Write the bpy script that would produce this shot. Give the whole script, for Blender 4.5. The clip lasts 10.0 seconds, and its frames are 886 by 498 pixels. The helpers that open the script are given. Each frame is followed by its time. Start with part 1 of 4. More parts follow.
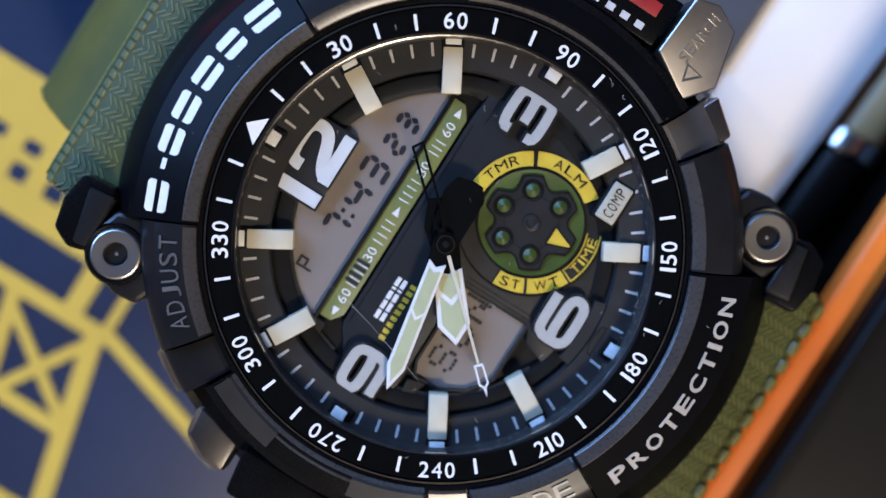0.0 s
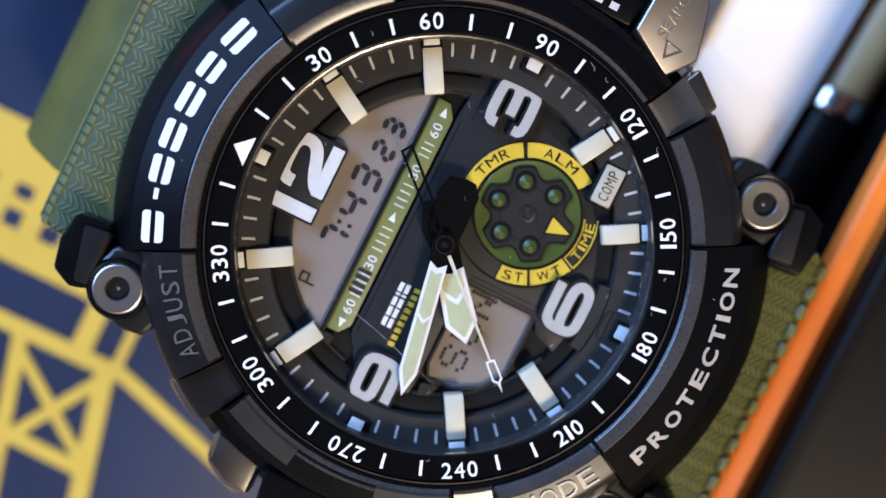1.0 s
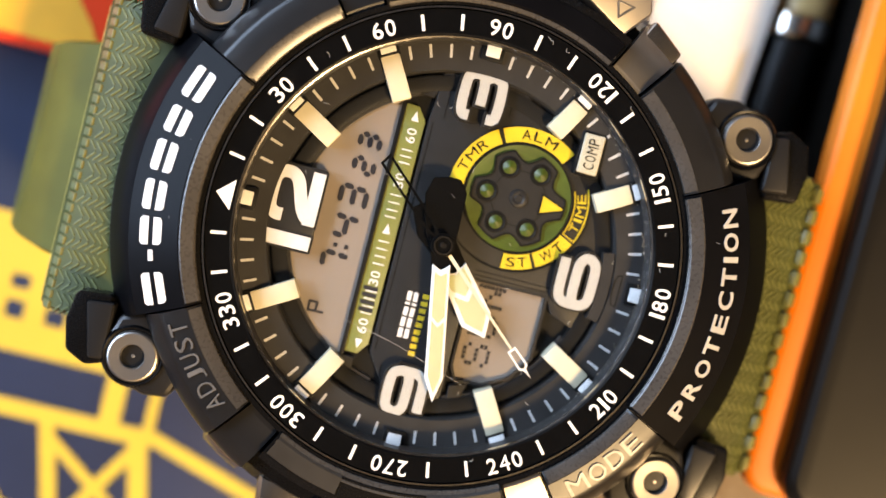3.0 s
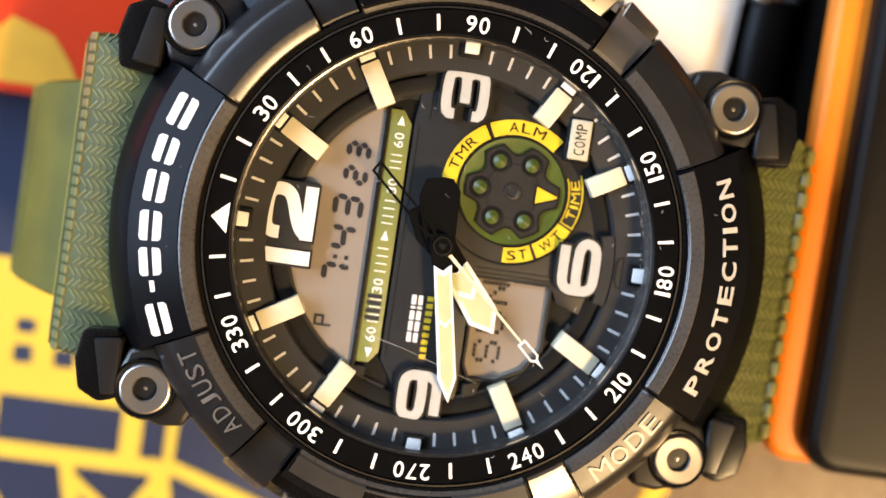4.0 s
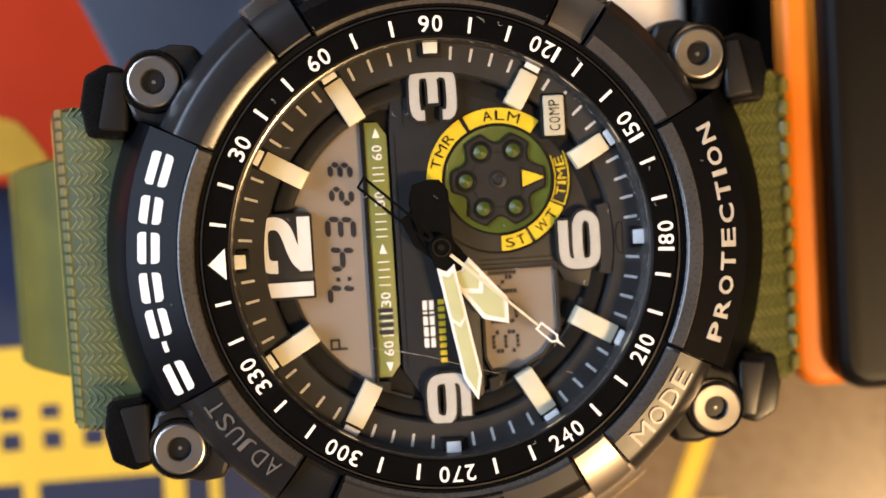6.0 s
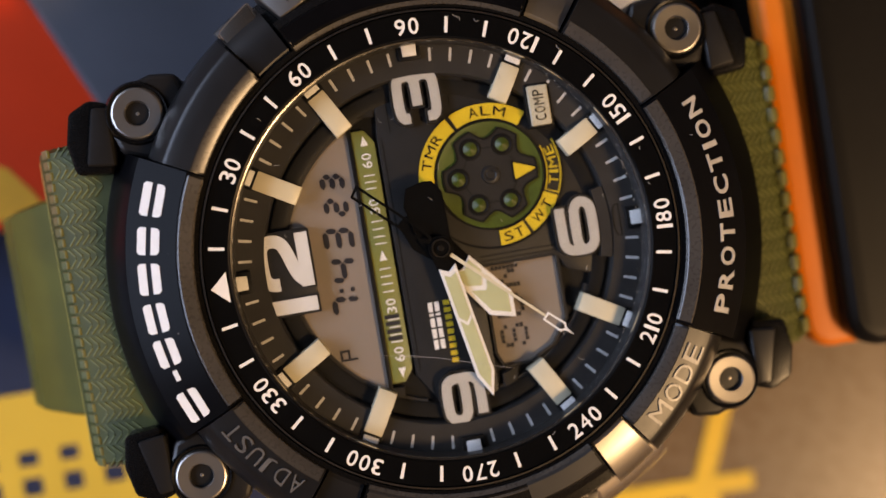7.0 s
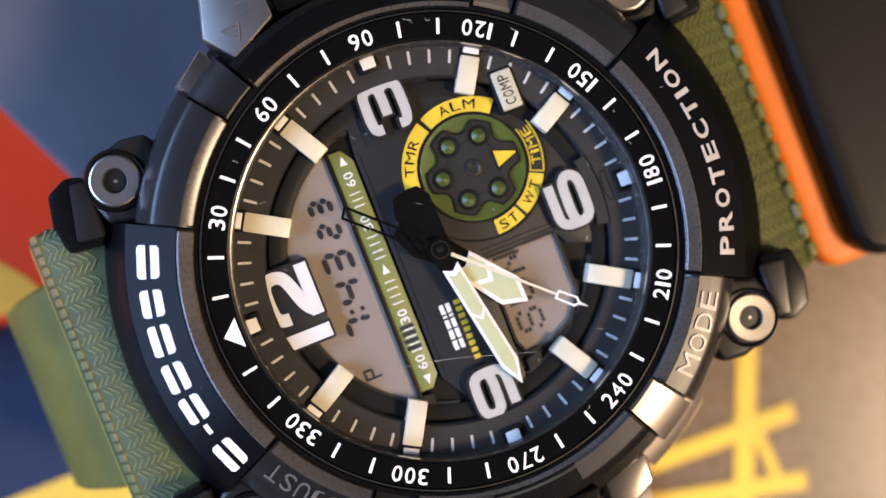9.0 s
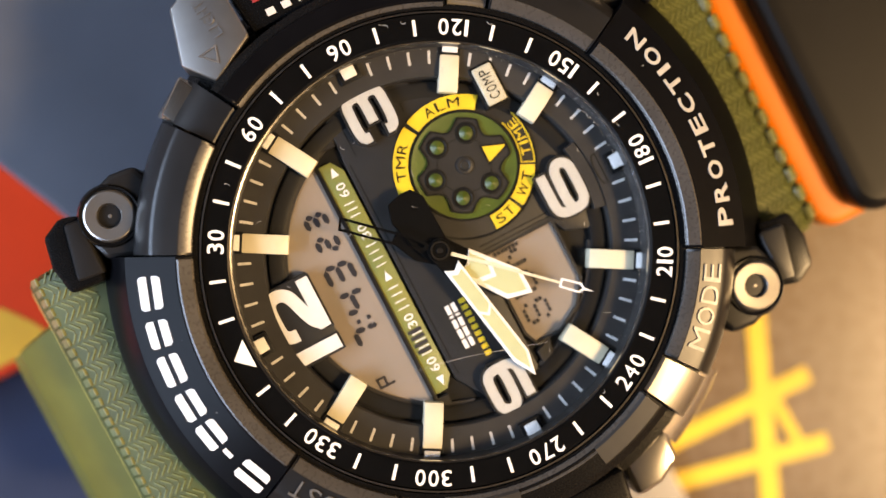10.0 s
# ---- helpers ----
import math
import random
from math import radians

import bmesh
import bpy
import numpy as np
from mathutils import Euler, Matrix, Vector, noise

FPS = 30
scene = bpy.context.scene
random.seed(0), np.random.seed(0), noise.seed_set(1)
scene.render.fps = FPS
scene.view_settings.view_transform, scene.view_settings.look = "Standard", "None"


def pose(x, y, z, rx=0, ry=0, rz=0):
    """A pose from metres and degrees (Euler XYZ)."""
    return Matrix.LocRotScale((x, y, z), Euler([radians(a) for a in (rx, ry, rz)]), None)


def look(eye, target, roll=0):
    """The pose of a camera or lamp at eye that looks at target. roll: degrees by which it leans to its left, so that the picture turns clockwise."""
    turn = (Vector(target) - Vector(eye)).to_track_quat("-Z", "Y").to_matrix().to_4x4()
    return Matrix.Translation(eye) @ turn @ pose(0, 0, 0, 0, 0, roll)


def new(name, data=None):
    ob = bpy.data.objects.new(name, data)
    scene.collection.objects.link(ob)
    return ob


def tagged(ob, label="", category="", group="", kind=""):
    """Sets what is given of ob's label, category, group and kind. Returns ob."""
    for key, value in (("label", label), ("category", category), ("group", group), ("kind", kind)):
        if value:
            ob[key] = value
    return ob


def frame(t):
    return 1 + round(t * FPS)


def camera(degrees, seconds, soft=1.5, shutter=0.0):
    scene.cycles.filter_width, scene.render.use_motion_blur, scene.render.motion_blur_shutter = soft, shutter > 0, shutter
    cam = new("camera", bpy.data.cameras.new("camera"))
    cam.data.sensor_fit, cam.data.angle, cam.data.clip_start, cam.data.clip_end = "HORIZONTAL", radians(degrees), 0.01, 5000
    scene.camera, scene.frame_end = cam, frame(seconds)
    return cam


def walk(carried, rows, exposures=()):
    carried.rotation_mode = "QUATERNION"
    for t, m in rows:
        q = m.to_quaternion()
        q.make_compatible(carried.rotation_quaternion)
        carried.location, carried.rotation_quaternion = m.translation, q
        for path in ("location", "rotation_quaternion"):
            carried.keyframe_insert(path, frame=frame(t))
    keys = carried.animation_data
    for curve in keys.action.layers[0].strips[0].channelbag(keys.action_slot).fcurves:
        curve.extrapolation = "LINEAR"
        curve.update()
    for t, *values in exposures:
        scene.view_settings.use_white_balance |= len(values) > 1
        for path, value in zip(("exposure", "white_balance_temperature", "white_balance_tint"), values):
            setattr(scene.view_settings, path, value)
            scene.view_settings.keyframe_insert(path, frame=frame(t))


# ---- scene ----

from math import sin, cos, atan2, hypot, pi, tan

MM = 0.001

# ---- camera: one place above the dial, turning slowly about a line close to its own axis ----
LENS = 40.0
cam = camera(LENS, 10.0)
EYE = Vector((-8.30, 5.163, 102.121)) * MM
BACK = Vector((-sin(0.0828), sin(0.0514), 1.0)).normalized()
UP = Vector((-sin(0.0042), cos(0.0042), 0.0))
UP = (UP - BACK * UP.dot(BACK)).normalized()
RIGHT = UP.cross(BACK)
LEVEL = Matrix((RIGHT, UP, BACK)).transposed()
FOCAL = 784 / tan(radians(LENS / 2))
AXIS = (RIGHT * 8.96 - UP * 5.93 - BACK * FOCAL).normalized()
RATE, LEVEL_AT = 5.979, 5.38


def turned(t):
    turn = Matrix.Rotation(radians(RATE * (t - LEVEL_AT)), 3, AXIS) @ LEVEL
    return Matrix.Translation(EYE) @ turn.to_4x4()


walk(cam, [(0.25 * i, turned(0.25 * i)) for i in range(41)],
     [(0.0, 0.15, 5200, 10), (1.0, 0.42, 5500, 10), (1.6, 0.58, 6700, 10), (2.5, 0.94, 8700, 9), (4.0, 1.10, 8700, 9), (5.6, 0.93, 8900, 10),
      (7.0, -0.06, 9000, 18), (8.3, 0.24, 6300, 17), (9.2, 0.80, 6700, 14), (10.0, 0.95, 8900, 11)])
cam.data.dof.use_dof = True
cam.data.dof.focus_distance = 0.0995
cam.data.dof.aperture_fstop = 11.0

# ---- light: a warm ceiling lamp, and a cool side light added out of view ----
world = bpy.data.worlds.new("room_air")
world.use_nodes = True
world.node_tree.nodes["Background"].inputs[0].default_value = (0.5, 0.45, 0.4, 1)
world.node_tree.nodes["Background"].inputs[1].default_value = 0.02
scene.world = world


def area(name, eye, target, size_x, size_y, watts, colour):
    lamp = bpy.data.lights.new(name, "AREA")
    lamp.shape, lamp.size, lamp.size_y, lamp.energy, lamp.color = "RECTANGLE", size_x, size_y, watts, colour
    ob = new(name, lamp)
    ob.matrix_world = look(eye, target)
    return ob


area("ceiling_light", (1.16, -0.98, 1.73), (1.16, -0.98, 0), 0.5, 0.5, 62, (1.0, 0.74, 0.46))
area("cool_side_light", (-1.74, 0.65, 1.22), (0, 0.65, 1.22), 2.3, 0.9, 92, (0.38, 0.58, 1.0))

# ---- materials ----


def material(name, colour, rough=0.5, metal=0.0, vary=0.15, scale=900.0, bump=0.05, fine=4000.0, spec=0.5, coat=0.0, tint=None):
    """A surface whose colour and gloss vary at two scales, with a fine relief."""
    m = bpy.data.materials.new(name)
    m.use_nodes = True
    n, l = m.node_tree.nodes, m.node_tree.links
    b = n["Principled BSDF"]
    b.inputs["Metallic"].default_value = metal
    b.inputs["Specular IOR Level"].default_value = spec
    b.inputs["Coat Weight"].default_value = coat
    b.inputs["Coat Roughness"].default_value = 0.08
    tc = n.new("ShaderNodeTexCoord")
    big = n.new("ShaderNodeTexNoise")
    big.inputs["Scale"].default_value = scale
    big.inputs["Detail"].default_value = 5
    small = n.new("ShaderNodeTexNoise")
    small.inputs["Scale"].default_value = fine
    small.inputs["Detail"].default_value = 3
    l.new(tc.outputs["Object"], big.inputs["Vector"])
    l.new(tc.outputs["Object"], small.inputs["Vector"])
    mix = n.new("ShaderNodeMix")
    mix.data_type = "RGBA"
    other = tint or tuple(c * (1 - vary) for c in colour)
    mix.inputs["A"].default_value = (*colour, 1)
    mix.inputs["B"].default_value = (*other, 1)
    ramp = n.new("ShaderNodeMapRange")
    ramp.inputs["From Min"].default_value, ramp.inputs["From Max"].default_value = 0.35, 0.65
    l.new(big.outputs["Fac"], ramp.inputs["Value"])
    l.new(ramp.outputs["Result"], mix.inputs["Factor"])
    l.new(mix.outputs["Result"], b.inputs["Base Color"])
    r = n.new("ShaderNodeMapRange")
    r.inputs["From Min"].default_value, r.inputs["From Max"].default_value = 0.3, 0.7
    r.inputs["To Min"].default_value, r.inputs["To Max"].default_value = max(0.02, rough - min(0.06, bump * 0.5 + 0.01)), rough + min(0.08, bump * 0.5 + 0.01)
    l.new(small.outputs["Fac"], r.inputs["Value"])
    l.new(r.outputs["Result"], b.inputs["Roughness"])
    if bump:
        k = n.new("ShaderNodeBump")
        k.inputs["Strength"].default_value = bump
        k.inputs["Distance"].default_value = 0.00005
        l.new(small.outputs["Fac"], k.inputs["Height"])
        l.new(k.outputs["Normal"], b.inputs["Normal"])
    return m


RESIN = material("black resin", (0.0035, 0.0035, 0.0038), 0.27, spec=0.17, bump=0.02, fine=9000, vary=0.3, scale=300)
RESIN_SHELL = material("black resin shell", (0.0035, 0.0035, 0.0042), 0.30, spec=0.05, bump=0.015, fine=9000, vary=0.25, scale=250)
PLATE = material("worn grey resin plate", (0.026, 0.024, 0.022), 0.34, spec=0.4, bump=0.03, fine=2500, vary=0.3, scale=220)
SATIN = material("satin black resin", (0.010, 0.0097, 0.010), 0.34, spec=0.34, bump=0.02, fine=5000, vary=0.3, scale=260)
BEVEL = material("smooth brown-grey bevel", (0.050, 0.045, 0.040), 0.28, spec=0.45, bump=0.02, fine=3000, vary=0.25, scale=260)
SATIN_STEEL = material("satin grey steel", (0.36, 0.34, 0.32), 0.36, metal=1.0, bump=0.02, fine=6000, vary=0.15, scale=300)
GLOSS = material("gloss black ring", (0.003, 0.003, 0.003), 0.12, bump=0.0, vary=0.2)
PLATE_LETTER = material("raised plate letter", (0.11, 0.105, 0.10), 0.32, bump=0.1, fine=6000, vary=0.3, scale=500)
DIAL = material("dark grey dial", (0.020, 0.019, 0.018), 0.42, spec=0.3, bump=0.015, fine=5000, vary=0.2, scale=500)
LINT = material("pale lint", (0.30, 0.29, 0.28), 0.6, bump=0.0, vary=0.2, scale=900)
DIAL_DEEP = material("black dial well", (0.005, 0.005, 0.005), 0.5, spec=0.2, bump=0.1, vary=0.2)
TRACK = material("grey minute track", (0.033, 0.031, 0.029), 0.34, spec=0.35, bump=0.02, fine=5000, vary=0.2, scale=600)
STEEL = material("brushed steel", (0.58, 0.55, 0.51), 0.22, metal=1.0, bump=0.0, vary=0.12, scale=300, fine=2500)
STEEL_DARK = material("dark steel", (0.20, 0.19, 0.18), 0.22, metal=1.0, bump=0.0, vary=0.15, scale=300, fine=2500)
STRIPE_RED = material("dark red print", (0.30, 0.018, 0.018), 0.45, bump=0.02, vary=0.2, scale=600)
LETTER = material("satin white letter", (0.50, 0.485, 0.46), 0.30, bump=0.03, vary=0.2, scale=700)
RIM = material("polished rim", (0.65, 0.62, 0.58), 0.16, metal=1.0, bump=0.0, vary=0.2, scale=900)
LUME = material("cream lume", (0.66, 0.59, 0.42), 0.42, bump=0.05, vary=0.08, scale=900)
LUME_GREEN = material("pale green lume", (0.48, 0.49, 0.27), 0.6, bump=0.08, vary=0.1, scale=1500)
WHITE = material("white print", (0.80, 0.78, 0.74), 0.45, bump=0.03, vary=0.06, scale=1500)
GREY_PRINT = material("pale grey print", (0.55, 0.53, 0.50), 0.45, bump=0.03, vary=0.15, scale=1500)
NUMERAL = material("off-white numeral", (0.47, 0.45, 0.405), 0.42, bump=0.05, vary=0.1, scale=900)
NUMERAL_WHITE = material("white numeral", (0.70, 0.68, 0.63), 0.42, bump=0.05, vary=0.1, scale=900)
YELLOW = material("yellow print", (0.70, 0.49, 0.03), 0.45, bump=0.03, vary=0.12, scale=900)
INK = material("black ink", (0.004, 0.004, 0.004), 0.5, spec=0.2, bump=0.0, vary=0.1)
LCD = material("beige display", (0.26, 0.21, 0.17), 0.30, bump=0.02, vary=0.06, scale=250, tint=(0.235, 0.20, 0.165))
SEGMENT = material("dark display segment", (0.018, 0.018, 0.024), 0.4, bump=0.0, vary=0.2)
BAND = material("olive yellow band", (0.20, 0.20, 0.05), 0.35, bump=0.03, vary=0.12, scale=300, tint=(0.15, 0.18, 0.06))
LEAF = material("green subdial", (0.065, 0.095, 0.012), 0.4, bump=0.05, vary=0.3, scale=500)
CREAM_BOX = material("cream plate", (0.52, 0.475, 0.35), 0.45, bump=0.03, vary=0.1, scale=900)
HAND_BLACK = material("matt black hand", (0.002, 0.002, 0.002), 0.5, spec=0.06, bump=0.0, vary=0.1)
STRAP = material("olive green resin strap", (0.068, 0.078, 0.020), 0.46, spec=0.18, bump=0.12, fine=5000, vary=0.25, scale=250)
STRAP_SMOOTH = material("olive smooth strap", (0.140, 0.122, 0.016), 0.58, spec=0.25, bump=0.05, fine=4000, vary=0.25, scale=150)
STRAP_RIB = material("green rib with painted glint", (0.158, 0.172, 0.060), 0.32, spec=0.3, bump=0.05, fine=5000, vary=0.2, scale=250)
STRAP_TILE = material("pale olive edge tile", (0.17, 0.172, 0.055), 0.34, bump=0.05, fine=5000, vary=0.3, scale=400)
STRAP_EDGE = material("ochre strap edge", (0.55, 0.40, 0.09), 0.5, bump=0.1, vary=0.2, scale=300)
RED = material("red lacquer", (0.95, 0.055, 0.010), 0.38, bump=0.03, vary=0.15, scale=60)
AMBER = material("amber print", (0.92, 0.42, 0.03), 0.45, bump=0.03, vary=0.2, scale=120)
NAVY = material("navy card", (0.020, 0.031, 0.072), 0.34, bump=0.05, vary=0.25, scale=80, fine=3000)
SLATE = material("slate grey case", (0.070, 0.078, 0.098), 0.42, bump=0.08, vary=0.25, scale=60, fine=3500)
TABLE = material("brown table", (0.16, 0.105, 0.065), 0.28, bump=0.05, vary=0.3, scale=40, fine=900)
YELLOW_FRAME = material("bright yellow card", (0.82, 0.55, 0.045), 0.42, bump=0.04, vary=0.10, scale=90)
YELLOW_CARD = material("yellow card", (0.60, 0.43, 0.06), 0.42, bump=0.04, vary=0.10, scale=90)
ORANGE = material("orange rubber", (0.80, 0.20, 0.015), 0.45, bump=0.05, vary=0.12, scale=150)
PHONE_BLACK = material("black rubber casing", (0.006, 0.005, 0.0042), 0.36, spec=0.17, bump=0.08, vary=0.3, scale=100, fine=4000)
PAPER = material("white card", (0.86, 0.80, 0.71), 0.6, bump=0.05, vary=0.06, scale=60)
BROWN_SHELL = material("tan brown shell", (0.50, 0.34, 0.14), 0.42, bump=0.04, vary=0.3, scale=90)
PLASTER = material("warm plaster", (0.34, 0.29, 0.24), 0.8, bump=0.1, vary=0.1, scale=3, fine=200)
# ceiling is out of view; coloured dark so gloss below reflects black
CEILING = material("dark unseen ceiling", (0.045, 0.034, 0.026), 0.6, bump=0.1, vary=0.3, scale=5, fine=120)
FLOOR = material("wooden floor", (0.20, 0.13, 0.08), 0.5, bump=0.1, vary=0.3, scale=6, fine=150)

GLASS = bpy.data.materials.new("mineral crystal")
GLASS.use_nodes = True
gn, gl = GLASS.node_tree.nodes, GLASS.node_tree.links
clear, sheen, fresnel, blend = gn.new("ShaderNodeBsdfTransparent"), gn.new("ShaderNodeBsdfGlossy"), gn.new("ShaderNodeFresnel"), gn.new("ShaderNodeMixShader")
clear.inputs["Color"].default_value = (0.96, 0.97, 0.98, 1)
sheen.inputs["Roughness"].default_value = 0.015
fresnel.inputs["IOR"].default_value = 1.32
gl.new(fresnel.outputs["Fac"], blend.inputs["Fac"])
gl.new(clear.outputs["BSDF"], blend.inputs[1])
gl.new(sheen.outputs["BSDF"], blend.inputs[2])
gl.new(blend.outputs["Shader"], gn["Material Output"].inputs["Surface"])

# ---- building helpers (lengths in millimetres) ----
BASE = {}


def thing(name, base, label, category, group="", kind=""):
    ob = new(name)
    ob.empty_display_size = 0.005
    ob.location = Vector(base) * MM
    BASE[ob] = Vector(base) * MM
    return tagged(ob, label, category, group, kind)


def mesh_of(name, bm, mat, smooth=True):
    bmesh.ops.recalc_face_normals(bm, faces=bm.faces)
    me = bpy.data.meshes.new(name)
    bmesh.ops.scale(bm, vec=(MM, MM, MM), verts=bm.verts)
    bm.to_mesh(me)
    bm.free()
    if smooth:
        me.shade_smooth()
        me.set_sharp_from_angle(angle=radians(20))
    me.materials.append(mat)
    return me


def part(name, bm, mat, parent, label=""):
    """One mesh, built in world millimetres, under a thing or a part."""
    ob = new(name, mesh_of(name, bm, mat))
    if parent is not None:
        ob.parent = parent
        if parent in BASE:
            ob.matrix_parent_inverse = Matrix.Translation(-BASE[parent])
    return tagged(ob, label)


def polar(angle, r):
    """Dial angle in degrees, clockwise from 12; 12 lies at -x and 3 at +y."""
    a = radians(angle)
    return -r * cos(a), r * sin(a)


def soften(bm, width, segments=2, angle=25):
    edges = [e for e in bm.edges if len(e.link_faces) == 2 and e.calc_face_angle(0) > radians(angle)]
    if edges:
        bmesh.ops.bevel(bm, geom=edges, offset=width, segments=segments, affect="EDGES", profile=0.6, clamp_overlap=True)


def prism(points, z0, z1, bevel=0.0, segments=2, bm=None, top=1.0):
    """A polygon drawn up from z0 to z1; top scales its upper outline."""
    out = bmesh.new()
    cx = sum(p[0] for p in points) / len(points)
    cy = sum(p[1] for p in points) / len(points)
    low = [out.verts.new((x, y, z0)) for x, y in points]
    high = [out.verts.new((cx + (x - cx) * top, cy + (y - cy) * top, z1)) for x, y in points]
    out.faces.new(low[::-1])
    out.faces.new(high)
    for i in range(len(points)):
        j = (i + 1) % len(points)
        out.faces.new((low[i], low[j], high[j], high[i]))
    bmesh.ops.recalc_face_normals(out, faces=out.faces)
    if bevel:
        soften(out, bevel, segments)
    if bm is None:
        return out
    tmp = bpy.data.meshes.new("tmp")
    out.to_mesh(tmp)
    out.free()
    bm.from_mesh(tmp)
    bpy.data.meshes.remove(tmp)
    return bm


def box(x0, x1, y0, y1, z0, z1, bevel=0.0, segments=2, bm=None):
    return prism([(x0, y0), (x1, y0), (x1, y1), (x0, y1)], z0, z1, bevel, segments, bm)


def swept(profile, a0=0.0, a1=360.0, step=3.0, bm=None):
    """A closed (r, z) outline carried round the dial's axis from one dial angle to another."""
    out = bm or bmesh.new()
    full = abs(a1 - a0) >= 359.9
    count = max(2, int(abs(a1 - a0) / step)) + (0 if full else 1)
    rows = []
    for i in range(count):
        a = a0 + (a1 - a0) * i / (count if full else count - 1)
        rows.append([out.verts.new((*polar(a, r), z)) for r, z in profile])
    k = len(profile)
    for i in range(count if full else count - 1):
        p, q = rows[i], rows[(i + 1) % count]
        for j in range(k):
            out.faces.new((p[j], p[(j + 1) % k], q[(j + 1) % k], q[j]))
    if not full:
        out.faces.new(rows[0])
        out.faces.new(rows[-1][::-1])
    return out


def ribbon(points, width, z0, z1, closed=False, bm=None):
    """A stroke of even width along a line, with mitred corners."""
    out = bm or bmesh.new()
    pts = [Vector(p) for p in points]
    n = len(pts)
    sides = []
    for i, p in enumerate(pts):
        a = pts[i - 1] if i or closed else None
        b = pts[(i + 1) % n] if i < n - 1 or closed else None
        d0 = (p - a).normalized() if a is not None else (b - p).normalized()
        d1 = (b - p).normalized() if b is not None else d0
        m = (Vector((-d0.y, d0.x)) + Vector((-d1.y, d1.x))).normalized()
        k = width / 2 / max(0.45, m.dot(Vector((-d0.y, d0.x))))
        sides.append((p + m * k, p - m * k))
    rows = [[out.verts.new((*l, z0)), out.verts.new((*l, z1)), out.verts.new((*r, z1)), out.verts.new((*r, z0))] for l, r in sides]
    for i in range(n if closed else n - 1):
        p, q = rows[i], rows[(i + 1) % n]
        for j in range(4):
            out.faces.new((p[j], p[(j + 1) % 4], q[(j + 1) % 4], q[j]))
    if not closed:
        out.faces.new(rows[0])
        out.faces.new(rows[-1][::-1])
    return out


def disc(cx, cy, r, z0, z1, n=40, bevel=0.0, bm=None):
    return prism([(cx + r * cos(2 * pi * i / n), cy + r * sin(2 * pi * i / n)) for i in range(n)], z0, z1, bevel, 2, bm)


def lathe(cx, cy, profile, n=40, bm=None):
    """A closed (r, z) outline turned about an upright axis at cx, cy."""
    out = bm or bmesh.new()
    rows = [[out.verts.new((cx + r * cos(2 * pi * i / n), cy + r * sin(2 * pi * i / n), z)) for r, z in profile] for i in range(n)]
    k = len(profile)
    for i in range(n):
        for j in range(k):
            quad = (rows[i][j], rows[i][(j + 1) % k], rows[(i + 1) % n][(j + 1) % k], rows[(i + 1) % n][j])
            out.faces.new(quad)
    bmesh.ops.remove_doubles(out, verts=out.verts, dist=1e-4)
    return out


GLYPHS = {}


def glyph(ch, bold):
    """A character of the built-in font as points in a unit square with its faces and its breadth."""
    if (ch, bold) not in GLYPHS:
        cu = bpy.data.curves.new("glyph", "FONT")
        cu.body, cu.offset, cu.extrude, cu.resolution_u = ch, bold, 0.5, 3
        ob = bpy.data.objects.new("glyph", cu)
        me = bpy.data.meshes.new_from_object(ob)
        v = np.array([p.co[:] for p in me.vertices])
        lo, hi = v.min(0), v.max(0)
        faces = [tuple(p.vertices) for p in me.polygons]
        bm = bmesh.new()
        bm.from_mesh(me)
        bmesh.ops.remove_doubles(bm, verts=bm.verts, dist=1e-4)
        bm.to_mesh(me)
        bm.free()
        v = np.array([p.co[:] for p in me.vertices])
        faces = [tuple(p.vertices) for p in me.polygons]
        GLYPHS[ch, bold] = ((v - lo) / np.maximum(hi - lo, 1e-6), faces, (hi - lo)[0] / (hi - lo)[1])
        bpy.data.objects.remove(ob)
        bpy.data.curves.remove(cu)
        bpy.data.meshes.remove(me)
    return GLYPHS[ch, bold]


NARROW = {"I": 0.30, "1": 0.36, "J": 0.85, "M": 1.2, "W": 1.3}


def write(text, put, wide, high, gap, mat, parent, bold=0.0, name="letter"):
    """Sets a text centred on the origin of put(along, up, out), one part a character."""
    widths = [wide * NARROW.get(c, 1.0) for c in text]
    x = -(sum(widths) + gap * (len(text) - 1)) / 2
    for c, w in zip(text, widths):
        if c != " ":
            bm = bmesh.new()
            v, faces, _ = glyph(c, bold if c in "0235689GOCDSRPETIN" else 0.0)
            made = [bm.verts.new(put(x + p[0] * w, (p[1] - 0.5) * high, p[2])) for p in v]
            for f in faces:
                try:
                    bm.faces.new([made[i] for i in f])
                except ValueError:
                    pass
            part(name, bm, mat, parent)
        x += w + gap


def on_ring(angle, r, height, thick=0.05, outward=True):
    """Where a text goes that follows a circle round the dial; height(r) gives the surface."""
    s = 1 if outward else -1

    def put(x, y, z):
        rr = r + s * y
        px, py = polar(angle + s * math.degrees(x / r), rr)
        return px, py, height(rr) + z * thick
    return put


def around(cx, cy, angle, r, z0, thick=0.04, outward=True):
    """The same round another centre."""
    s = 1 if outward else -1

    def put(x, y, z):
        px, py = polar(angle + s * math.degrees(x / r), r + s * y)
        return cx + px, cy + py, z0 + z * thick
    return put


def upward(cx, cy, z0, thick=0.04):
    """A straight text that reads from 9 towards 3."""
    return lambda x, y, z: (cx - y, cy + x, z0 + z * thick)


# ---- room ----
def slab(name, x0, x1, y0, y1, z0, z1, mat):
    ob = new(name, mesh_of(name, box(x0 * 1000, x1 * 1000, y0 * 1000, y1 * 1000, z0 * 1000, z1 * 1000), mat, False))
    return tagged(ob, kind="structure")


